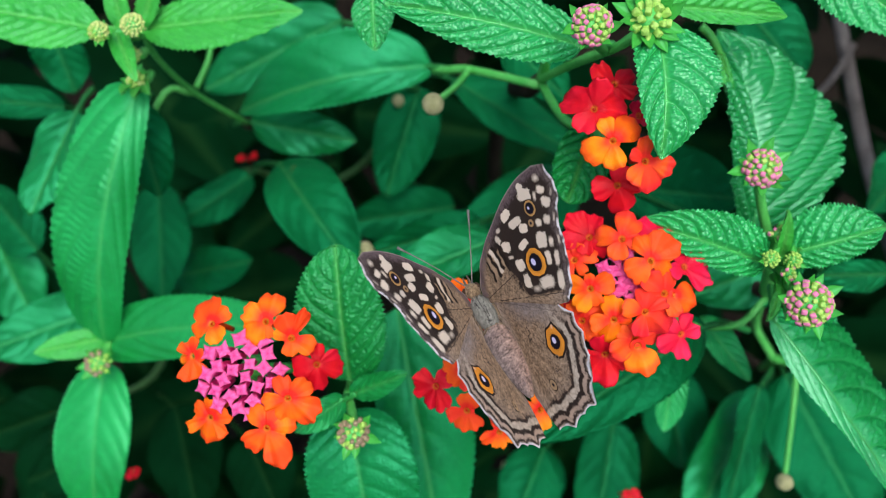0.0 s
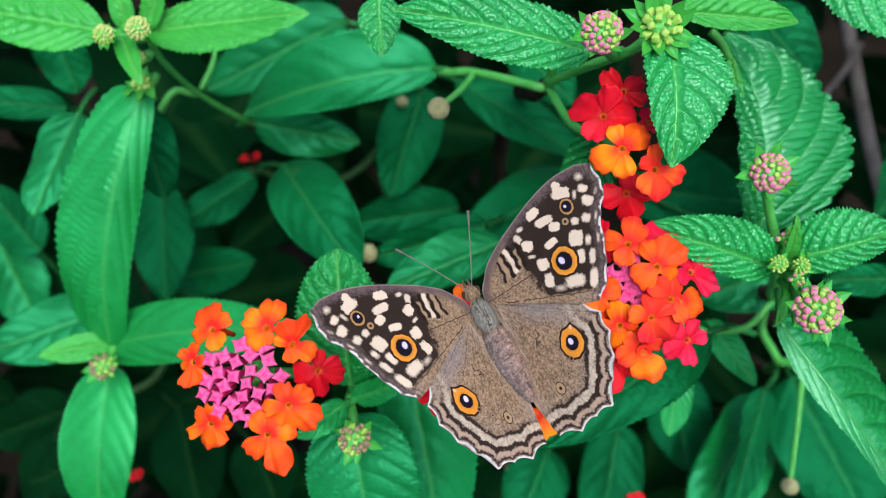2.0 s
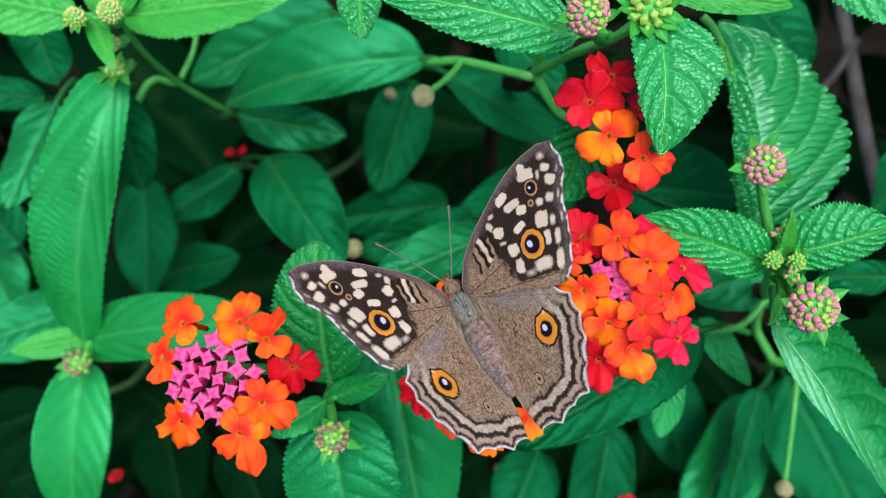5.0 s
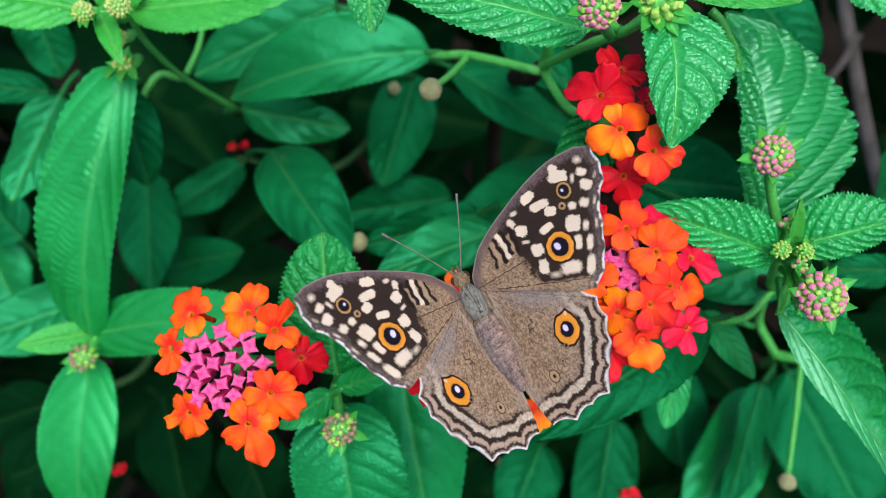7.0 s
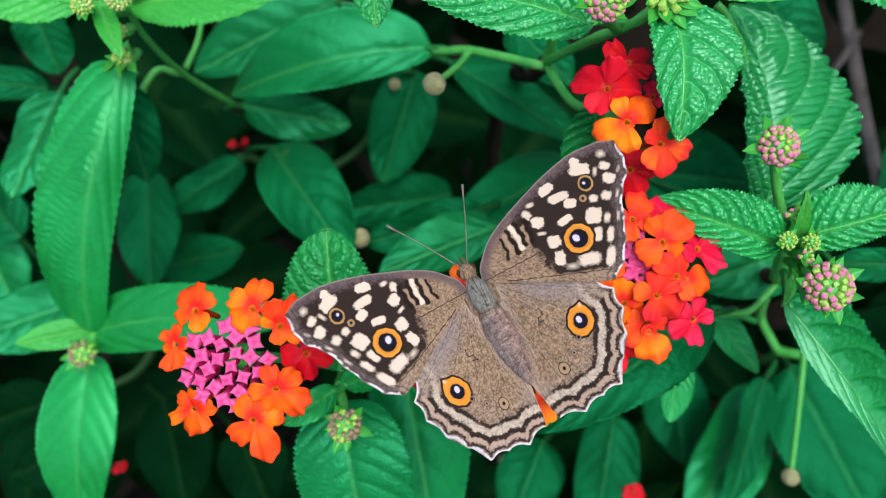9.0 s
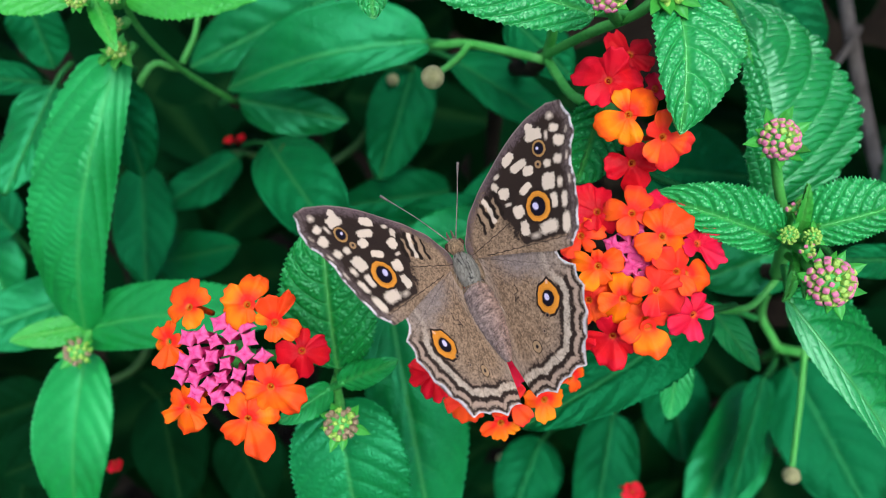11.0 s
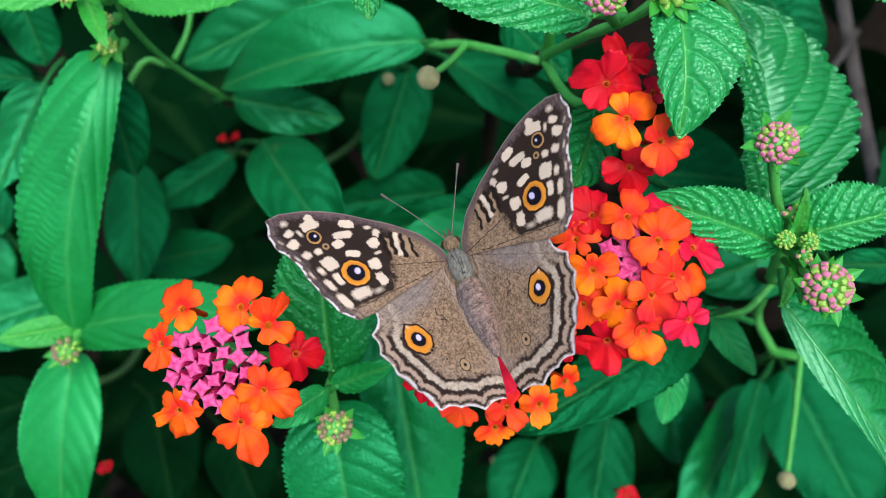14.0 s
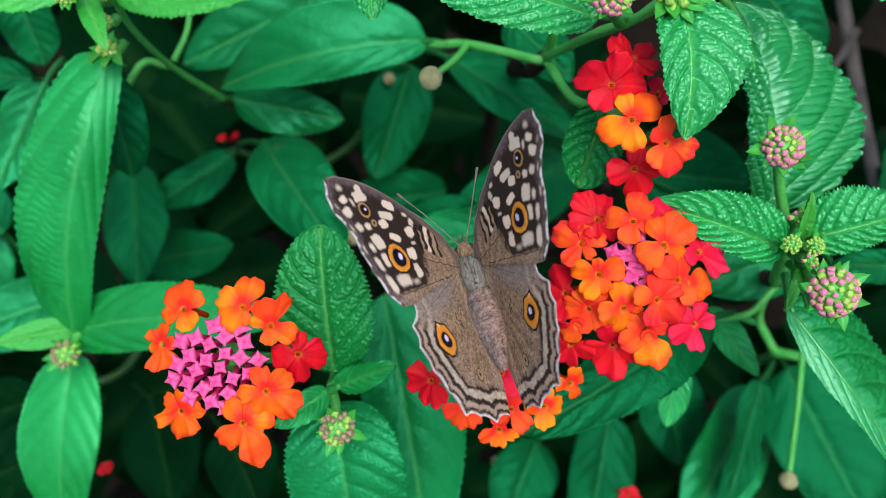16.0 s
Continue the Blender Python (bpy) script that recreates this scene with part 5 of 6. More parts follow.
floret(head, C_RIGHT, (26.4, 3.5, 1.5), EMBER, ((65, 4.6, 36), (165, 3.9, 32), (250, 3.4, 36), (345, 3.2, 30),), (-0.05, 0.1))
floret(head, C_RIGHT, (19.7, 0.4, -0.5), EMBER, ((150, 4.5, 34), (12, 3.6, 22), (235, 3.7, 28), (75, 2.8, 28), (310, 2.7, 24),), (-0.2, 0.05))
floret(head, C_RIGHT, (21.7, -3.8, 1.5), ORANGE, ((165, 3.9, 28), (20, 3.7, 36), (240, 3.6, 32), (95, 2.3, 26), (300, 2.8, 26),), (-0.15, 0.0))
floret(head, C_RIGHT, (30.2, 0.3, 3), ORANGE, ((48, 5.2, 38), (108, 4.1, 30), (215, 4.1, 40), (335, 3.7, 30),), (0.0, 0.1))
floret(head, C_RIGHT, (32.2, 3.9, 0.5), ROSE, ((140, 4.1, 32), (85, 2.5, 28), (22, 4.1, 26), (180, 2.7, 25),), (0.1, 0.2))
floret(head, C_RIGHT, (36, -0.7, 0), ROSE, ((110, 3.6, 28), (352, 4.8, 26), (310, 4.3, 24), (42, 3.7, 22), (200, 3, 34),), (0.2, 0.1))
floret(head, C_RIGHT, (32.3, -4.5, 2.5), EMBER, ((138, 4.1, 32), (68, 3.7, 30), (300, 3.7, 26), (190, 2.7, 26),), (0.1, 0.0))
floret(head, C_RIGHT, (33.6, -4.9, 2), ORANGE, ((352, 4.1, 46),), (0.2, 0.0))
floret(head, C_RIGHT, (24.9, -8.3, 2.5), ORANGE, ((92, 3.4, 42), (192, 3.6, 32), (262, 4.1, 42), (5, 2.7, 28),), (-0.05, -0.1))
floret(head, C_RIGHT, (29.2, -7.1, 3.5), EMBER, ((85, 3.4, 32), (165, 3.6, 30), (325, 5.2, 36), (252, 3.7, 30), (20, 3.6, 28),), (0.0, -0.05))
floret(head, C_RIGHT, (35.4, -10.7, 0), ROSE, ((65, 3.4, 26), (8, 3.2, 26), (278, 3.9, 26), (215, 4.1, 30), (140, 3.2, 30),), (0.15, -0.1))
floret(head, C_RIGHT, (28.2, -11.2, 1.5), EMBER, ((215, 4.3, 32), (0, 4.1, 24), (90, 2.7, 36), (150, 3.2, 26),), (0.0, -0.1))
floret(head, C_RIGHT, (28.5, -12.2, 1.8), ORANGE, ((286, 4.5, 46),), (0.0, -0.2))
floret(head, C_RIGHT, (24.2, -13.7, -0.5), RED, ((268, 4.8, 34), (330, 4.3, 26), (205, 4.3, 30), (100, 3.6, 45),), (-0.05, -0.2))
floret(head, C_RIGHT, (20.7, -8.6, 0), EMBER, ((30, 3.6, 34), (110, 3.6, 32), (180, 4.1, 30), (250, 3.6, 30), (310, 3.6, 30),), (-0.2, -0.05))
floret(head, C_RIGHT, (19.2, -11, -0.5), ORANGE, ((230, 3, 48),), (-0.3, -0.2))
floret(head, C_RIGHT, (17.8, -6.6, -2), RED, ((110, 4.5, 34), (180, 3.6, 30), (250, 4.1, 32), (330, 3.6, 32),), (-0.3, 0))
floret(head, C_RIGHT, (18.7, -13.8, -2.5), RED, ((90, 3.6, 34), (180, 3.6, 32), (260, 3.6, 32), (340, 3.6, 32),), (-0.2, -0.2))
for _k in range(12):
    _r, _a = 3.3 * math.sqrt((_k + 0.4) / 12), _k * 2.39996
    star_bud(head, C_RIGHT, (C_RIGHT[0] - 1.6 + _r * math.cos(_a), C_RIGHT[1] + 1.0 + 1.2 * _r * math.sin(_a), C_RIGHT[2] - 0.8),
             _rng.uniform(0.85, 1.0), _rng.uniform(0, 90), _k)
leaf(right_shoot, (49.8, -0.3, -5), (29.7, 6.1, -1), 3.5, 5.3, RUGGED, fold=12, roll=4, quilt=0.5, blister=0.17, veins=9, arch=2,
     rows=84, half=13, tooth=0.07, petiole=(54.1, 0.1, -12))
leaf(right_shoot, (53.1, 1.1, -6), (67.8, 5.2, -4), 6.2, 3.4, RUGGED, fold=12, quilt=0.45, blister=0.17, veins=8, arch=2,
     rows=84, half=13, tooth=0.08, petiole=(54.5, 0.1, -12))
leaf(right_shoot, (52.4, 5.2, -16), (47.7, 39.7, -18), 6.1, 17.5, CREASED, bend=2, fold=6, roll=-18, quilt=0.55, soft=0.3, blister=0.55, groove=2.1, slant=-0.01, bead=0.55, arch=3,
     veins=6, sweep=0.42, power=1.35, pitch=1.25, teeth=17, tooth=0.07, petiole=(55.7, 1, -16))
leaf(right_shoot, (52.0, -9.0, -8), (70.6, -37.4, -4), 18, 2.8, CREASED, fold=-10, roll=30, flat=0.2, quilt=0.4, blister=0.1, pads=0.34, cell=0.9, arch=2,
     veins=7, pitch=1.3, tooth=0.05, petiole=(56.4, -4.6, -18))
leaf(right_shoot, (47.8, -11.9, -26), (13.2, -30.7, -18), 6.4, 6, MID, quilt=0.25, roll=-6, fold=9, arch=2, rows=72, half=12,
     petiole=(53.9, -12, -32))
leaf(right_shoot, (45.4, -20, -37), (42.4, -33.2, -34), 3.6, 3.0, FRESH, petiole=(49.5, -18.4, -40))
leaf(right_shoot, (37.6, 15.1, -46), (60.4, 12.3, -40), 10.3, 6.7, MID, roll=-8, petiole=(59, 4.3, -34))
bud_head(right_shoot, (47.7, 13.8, -1), (54.1, 1.9, -12), 2.5, "pink and green bud head ringed by green bracts", seed=1, count=46, bracts=12, size=0.86, lean=(0, 0.15, 1))
bud_head(right_shoot, (51.6, -5.9, 5), (54.2, -0.8, -10), 2.9, "pink and green bud head ringed by green bracts", seed=2, count=54, bracts=12, size=0.88, lean=(0.05, 0, 1))
bud_head(right_shoot, (48.6, 0.4, 0), (53.3, -0.8, -10), 1.1, "tiny green bud cluster", (GREENBUD, GREENBUD, GREENBUD), 26, 3, seed=8, size=0.42)
bud_head(right_shoot, (51.8, 0.1, 0), (53.7, -0.8, -10), 1.1, "tiny green bud cluster", (GREENBUD, GREENBUD, GREENBUD), 26, 3, seed=9, size=0.42)
bud_head(right_shoot, (50.4, 4.3, -2), (53.6, 0.1, -10), 0.8, "single pink bud", (PINKBUD, PINKBUD, PINKBUD), 6, 2, seed=10, size=0.6)
bud_head(right_shoot, (51.2, -1.7, 0), (53.7, -0.8, -10), 0.8, "single pink bud", (PINKBUD, PINKBUD, PINKBUD), 6, 2, seed=12, size=0.6)
leaf(right_shoot, (51.8, 0.1, -4), (50.5, 7.5, 2), 1.2, 1.2, YOUNG, fold=20, rows=30, half=6, quilt=0.2, petiole=(53.6, -0.4, -10))
leaf(right_shoot, (52.5, -0.9, -6), (51, -8.6, 0), 1.8, 1.5, YOUNG, fold=20, rows=36, half=6, quilt=0.25, petiole=(53.6, -0.4, -10))

leaf(right_shoot, (53.2, -4.9, -8), (49.8, -9.2, -4), 1.1, 1, YOUNG, fold=20, rows=24, half=5, quilt=0.15, petiole=(54.2, -2.6, -12))
leaf(right_shoot, (52.5, -0.9, -4), (52.5, -3.8, 0), 0.9, 0.9, YOUNG, fold=20, rows=24, half=5, quilt=0.15, petiole=(53.7, -0.8, -10))
leaf(right_shoot, (51.1, 0.9, -6), (47.1, 1.9, -2), 0.7, 0.7, YOUNG, fold=20, rows=24, half=5, quilt=0.1, petiole=(53.7, -0.4, -10))
leaf(right_shoot, (52.2, 0.7, -4), (53.1, 1.8, 0), 0.6, 0.6, YOUNG, fold=20, rows=24, half=5, quilt=0.1, petiole=(53.7, -0.4, -10))
leaf(low_right, (109.1, 25.3, -60), (94.4, 9.7, -56), 5, 6.2, MID, petiole=(124.6, 30.4, -75))

# ---- shoot at the top: red florets, a hanging bright leaf, pink buds ----
top_shoot = shoot((18.4, 34.4, -32), "lantana shoot with red and orange florets and a hanging leaf")
cane(top_shoot, (18.4, 34.4, -32), (0.02, 0.05))
stem(top_shoot, ((18.2, 34.4, -32), (22.8, 32.9, -12), (27.1, 32.9, -4), (30.1, 34.5, 0)), 0.82, 0.76)
stem(top_shoot, ((18.6, 34.4, -32), (18.8, 36.1, -26), (18.2, 38.2, -20)), 0.9, 0.8)
C_TOP = (26.1, 20.1, 0)
head = flower_head(top_shoot, C_TOP, "loose flower head of red and orange florets", (24.6, 21.5, -12))
stem(top_shoot, ((18.6, 34.2, -32), (21.1, 24.9, -20), (24.6, 21.1, -11)), 0.85, 0.75)
floret(head, C_TOP, (21.6, 21.6, 5), RED, ((147, 5.2, 34), (70, 4.1, 32), (8, 4.8, 30), (237, 4.1, 34), (305, 3.7, 30),), (-0.1, 0.05))
floret(head, C_TOP, (25.1, 25.7, 2.5), RED, ((140, 4.1, 32), (42, 3.7, 30), (325, 3.7, 24), (270, 3.2, 28),), (0.0, 0.15))
floret(head, C_TOP, (23.9, 16.8, 6.5), ORANGE, ((207, 4.5, 36), (40, 4.6, 36), (112, 3.6, 28), (276, 4.1, 30),), (-0.05, 0.0))
floret(head, C_TOP, (28.7, 14, 5.5), EMBER, ((95, 3.6, 26), (346, 4.3, 28), (290, 4.6, 30), (235, 3.9, 30), (150, 2.8, 26),), (0.1, -0.05))
floret(head, C_TOP, (25.6, 11, 1.5), RED, ((290, 4.5, 36), (5, 3.7, 30), (80, 3.2, 38), (190, 3.9, 38),), (-0.05, -0.05))
floret(head, C_TOP, (29, 21.3, 1), ROSE, ((100, 2.3, 40), (220, 2.1, 40), (340, 2, 40),), (0.2, 0.0))
leaf(top_shoot, (30.2, 33.6, 4), (30, 14.1, 8), 7.8, 4.4, RUGGED, bend=-0.4, fold=8, roll=3, quilt=0.5, blister=0.07, veins=6, pitch=1.5, arch=3,
     rows=90, half=14, tooth=0.06, petiole=(30.2, 34.6, 0))
leaf(top_shoot, (20.8, 32.2, -1), (-8.2, 38.1, 1), 5, 5, RUGGED, fold=10, roll=-2, quilt=0.42, blister=0.06, veins=8, pitch=1.7, arch=2,
     rows=90, half=14, tooth=0.06, petiole=(26.5, 33.5, -5))
leaf(top_shoot, (-10.9, 42.4, -6), (-10.5, 33.3, -6), 3.4, 3.4, RUGGED, fold=12, quilt=0.18, petiole=(-7.5, 44.7, -12))
leaf(top_shoot, (33.7, 37.7, 0), (52.2, 36.6, -2), 3.7, 2.2, YOUNG, fold=14, roll=-6, quilt=0.4, petiole=(30.5, 34.9, 0))
leaf(top_shoot, (56.9, 50, -8), (77.6, 34.5, -8), 5.3, 6.2, RUGGED, fold=9, quilt=0.45, petiole=(50.5, 50, -14))
leaf(top_shoot, (24.6, 22.0, -12), (19.6, 9.2, -7), 4.6, 4.4, BROAD, heel=0.4, point=0.42, fold=10, quilt=0.45, blister=0.25, petiole=(25, 21.9, -14))
leaf(top_shoot, (64.6, 54.6, -50), (74.6, 37.6, -44), 8.1, 5.8, MID, petiole=(54.9, 53.2, -40))
leaf(top_shoot, (13.5, 46.8, -48), (26.1, 33.5, -46), 5.8, 5.3, MID, petiole=(17.3, 49.8, -50))
leaf(top_shoot, (45.5, 34.7, -12), (48.6, 24.8, -14), 0.9, 1.2, YOUNG, fold=14, rows=40, half=8, petiole=(41.9, 37.8, -10))
bud_head(top_shoot, (20.5, 32.1, 9), (25.2, 32.6, -5), 2.4, "pink and green bud head with two bracts", seed=7, count=48, bracts=7, size=0.84)
bud_head(top_shoot, (28.7, 33, 8), (30.2, 34.3, 0), 2.1, "cluster of fresh green bud leaves", (GREENBUD, GREENBUD, GREENBUD), 18, 16, seed=13, size=1.05)

# ---- bare grey stems in the gap at the right ----
twig = new("dry_stem")
twig.matrix_basis = BUSH @ Matrix.Translation(mm((133.5, 19.1, -120)))
tagged(twig, "bare grey woody stem in the shade of the bush", "stem")
BASES[twig.name] = (133.5, 19.1, -120)
stem(twig, ((124.1, 100.8, -130), (125.9, 70.5, -125), (130.9, 27.7, -120), (146.6, -7, -130)), 2.0, 2.3, "stem", BARK)
stem(twig, ((129.4, 67, -125), (120.3, 56.4, -118), (111.3, 48.3, -112)), 1.2, 0.9, "side_twig", BARK)
cane(twig, (146.6, -7, -130), (0.05, 0))


# ---- leaves deep behind and an added unseen ring around, too many to count ----
def foliage():
    rng = random.Random(21)
    g = Geo()
    state = random.getstate()
    random.seed(77)
    for k in range(620):
        u, v = rng.uniform(-330, 330), rng.uniform(-260, 300)
        w = -140 - rng.random() * 215
        if abs(u) > 150 or abs(v) > 110:
            w += 60 * rng.random()
        a = rng.uniform(0, 6.28)
        l = rng.uniform(45, 75)
        b = np.array((u, v, w))
        t = b + np.array((l * math.cos(a), l * math.sin(a), rng.uniform(-22, 14)))
        q = leaf_geo(b, t, l * 0.24, l * 0.24, roll=rng.uniform(-30, 30), fold=rng.uniform(4, 18), rows=14, half=3, thick=0, quilt=0.6, blister=0)
        g.add(q.v, q.f, q.a, q.uv)
    # leaves added out of view on every side, to keep low sky light off
    for k in range(620):
        u, v = rng.uniform(-340, 340), rng.uniform(-280, 300)
        w = rng.uniform(-160, 5)
        clear = 104 - w
        if abs(u) < 0.62 * clear + 45 and abs(v) < 0.36 * clear + 45:
            continue
        a = rng.uniform(0, 6.28)
        l = rng.uniform(45, 75)
        b = np.array((u, v, w))
        t = b + np.array((l * math.cos(a), l * math.sin(a), rng.uniform(-22, 14)))
        if abs(t[0]) < 0.62 * clear and abs(t[1]) < 0.36 * clear:
            continue
        q = leaf_geo(b, t, l * 0.24, l * 0.24, roll=rng.uniform(-30, 30), fold=rng.uniform(4, 18), rows=14, half=3, thick=0, quilt=0.6, blister=0)
        g.add(q.v, q.f, q.a, q.uv)
    random.setstate(state)
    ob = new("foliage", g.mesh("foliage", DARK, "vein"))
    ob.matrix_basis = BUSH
    return tagged(ob, "dense darkened lantana leaves deep in the bush, with unseen ones round it to block sky light", "foliage", "", "stuff")


foliage()

# ---- the butterfly ----
fly, (right_fore, right_hind, left_fore, left_hind) = butterfly()


# ---- what moves: the butterfly, its wings, and the shoots in the breeze ----
def motions():
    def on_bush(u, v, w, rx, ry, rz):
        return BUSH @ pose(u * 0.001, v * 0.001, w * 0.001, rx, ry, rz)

    walk(fly, [
        (0, on_bush(7.57, -10.1, 7.82, -17.31, 4.1, 27.82)),
        (0.5, on_bush(6.62, -9.35, 7.77, -19.69, 3.73, 27.94)),
        (1, on_bush(6.65, -9.36, 7.96, -17.97, 3.8, 28.09)),
        (1.5, on_bush(6.85, -9.73, 8.16, -15.1, 3.98, 27.59)),
        (2, on_bush(6.83, -9.55, 8.23, -14.29, 4.06, 27.9)),
        (2.5, on_bush(6.66, -9.47, 8.25, -14.22, 4.04, 27.79)),
        (3, on_bush(7.02, -9.62, 8.07, -15.07, 4.43, 27.52)),
        (3.5, on_bush(6.73, -9.77, 7.65, -18.91, 5.02, 27.89)),
        (4, on_bush(6.47, -9.35, 7.25, -24.15, 5.62, 27.31)),
        (6.5, on_bush(6.57, -9.31, 7.34, -15.81, 6.42, 28.36)),
        (7, on_bush(6.58, -9.57, 7.61, -12.44, 6.18, 28.55)),
        (7.5, on_bush(6.89, -9.57, 7.78, -10.64, 5.82, 28.52)),
        (8, on_bush(6.83, -9.53, 7.88, -9.73, 5.57, 28.34)),
        (8.5, on_bush(6.61, -9.46, 7.81, -9.92, 5.37, 28.48)),
        (9, on_bush(6.5, -9.48, 7.81, -9.03, 5.31, 28.77)),
        (11.5, on_bush(4.66, -6.58, 6.38, -19.73, 3.73, 22.51)),
        (12, on_bush(4.89, -6.62, 6.2, -20.01, 3.18, 21.29)),
        (12.5, on_bush(5.44, -6.63, 6.11, -19.68, 2.5, 19.27)),
        (13, on_bush(4.91, -6.4, 6.08, -22.05, 1.7, 20.11)),
        (13.5, on_bush(4.54, -6.52, 5.81, -25.09, 0.76, 21.79)),
        (14, on_bush(4.67, -6.17, 5.33, -26.84, -0.14, 22.39)),
        (14.5, on_bush(4.99, -6.85, 5.37, -21.09, -0.65, 21.23)),
        (15, on_bush(4.86, -7.11, 5.32, -21.42, -1.43, 19.77)),
        (15.5, on_bush(5.34, -6.45, 5.34, -23.81, -1.93, 18.31)),
        (16, on_bush(5.39, -7.13, 5.48, -22.34, -2.38, 18.47)),
    ])
    # openness of the right and left wings, and how far each forewing is drawn back, in degrees
    beats = [
        (0, 60.2, 65.0, 3.0, 3.0),
        (0.5, 55.8, 56.9, 3.0, 3.0),
        (1, 50.4, 52.0, 3.0, 3.0),
        (1.5, 42.9, 46.0, 3.0, 3.0),
        (2, 40.1, 42.0, 3.0, 3.0),
        (2.5, 38.4, 38.2, 3.0, 3.0),
        (3, 39.7, 40.7, 3.0, 3.0),
        (3.5, 43.3, 42.4, 3.0, 3.0),
        (4, 47.9, 47.5, 3.0, 3.0),
        (6.5, 44.6, 45.4, 4.0, 2.4),
        (7, 40.2, 40.6, 4.0, 2.4),
        (7.5, 35.5, 36.0, 4.0, 2.4),
        (8, 32.4, 33.7, 4.0, 2.4),
        (8.5, 30.6, 30.3, 4.0, 2.4),
        (9, 27.1, 28.0, 4.0, 2.4),
        (11.5, 51.7, 51.3, -0.0, -0.0),
        (12, 45.0, 43.0, -0.0, -0.0),
        (12.5, 30.6, 33.2, -0.0, -0.0),
        (13, 23.4, 20.8, -0.0, -0.0),
        (13.5, 30.6, 23.8, -0.0, -0.0),
        (14, 41.6, 35.9, -0.0, -0.0),
        (14.5, 50.1, 50.7, -0.0, -0.0),
        (15, 61.9, 60.1, -0.0, -0.0),
        (15.5, 63.4, 64.4, -0.0, -0.0),
        (16, 62.7, 61.2, -0.0, -0.0),
    ]

    def wing(side, opening, back=0.0):
        hinge = pose(side * 0.0016, 0, 0.001, 0, -side * opening, 0)
        return hinge @ pose(0, 0.0048, 0, 0, 0, -side * back) @ pose(0, -0.0048, 0)

    walk(right_fore, [(t, wing(1, r, rb)) for t, r, l, rb, lb in beats])
    walk(right_hind, [(t, wing(1, r)) for t, r, l, rb, lb in beats])
    walk(left_fore, [(t, wing(-1, l, lb)) for t, r, l, rb, lb in beats])
    walk(left_hind, [(t, wing(-1, l)) for t, r, l, rb, lb in beats])

    base = BASES[right_shoot.name]
    walk(right_shoot, [
        (0, on_bush(base[0] - 0.16, base[1] + 0, base[2] - 0.01, 0, 0, 0)), (0.5, on_bush(base[0] - 0.5, base[1] + 0.77, base[2] - 0.06, 0, 0, 0)),
        (1, on_bush(base[0] - 0.53, base[1] + 0.77, base[2] - 0.06, 0, 0, 0)), (1.5, on_bush(base[0] - 0.27, base[1] + 0.39, base[2] - 0.03, 0, 0, 0)),
        (2, on_bush(base[0] - 0.16, base[1] + 0.13, base[2] - 0.01, 0, 0, 0)), (2.5, on_bush(base[0] - 0.36, base[1] + 0.27, base[2] - 0.03, 0, 0, 0)),
        (3, on_bush(base[0] - 0.27, base[1] + 0.47, base[2] - 0.03, 0, 0, 0)), (3.5, on_bush(base[0] - 0.07, base[1] + 0.27, base[2] - 0.01, 0, 0, 0)),
        (4, on_bush(base[0] - 0.24, base[1] - 0.17, base[2] - 0.01, 0, 0, 0)), (6.5, on_bush(base[0] - 0.1, base[1] + 0.36, base[2] - 0.02, 0, 0, 0)),
        (7, on_bush(base[0] - 0.07, base[1] + 0.31, base[2] - 0.02, 0, 0, 0)), (7.5, on_bush(base[0] - 0.02, base[1] + 0.28, base[2] - 0.01, 0, 0, 0)),
        (8, on_bush(base[0] + 0, base[1] + 0, base[2] + 0, 0, 0, 0)), (8.5, on_bush(base[0] - 0.03, base[1] + 0.16, base[2] - 0.01, 0, 0, 0)),
        (9, on_bush(base[0] - 0.06, base[1] + 0.55, base[2] - 0.02, 0, 0, 0)), (11.5, on_bush(base[0] - 0.21, base[1] + 0.75, base[2] - 0.04, 0, 0, 0)),
        (12, on_bush(base[0] - 0.07, base[1] + 0.81, base[2] - 0.03, 0, 0, 0)), (12.5, on_bush(base[0] - 0.08, base[1] + 0.62, base[2] - 0.03, 0, 0, 0)),
        (13, on_bush(base[0] - 0.12, base[1] + 0.17, base[2] - 0.01, 0, 0, 0)), (13.5, on_bush(base[0] - 0.34, base[1] + 0.18, base[2] - 0.03, 0, 0, 0)),
        (14, on_bush(base[0] - 0.41, base[1] + 0.66, base[2] - 0.05, 0, 0, 0)), (14.5, on_bush(base[0] - 0.42, base[1] + 1.03, base[2] - 0.06, 0, 0, 0)),
        (15, on_bush(base[0] - 0.3, base[1] + 0.94, base[2] - 0.05, 0, 0, 0)), (15.5, on_bush(base[0] - 0.08, base[1] + 0.62, base[2] - 0.03, 0, 0, 0)),
        (16, on_bush(base[0] - 0.32, base[1] + 0.29, base[2] - 0.03, 0, 0, 0)),
    ])
    base = BASES[top_shoot.name]
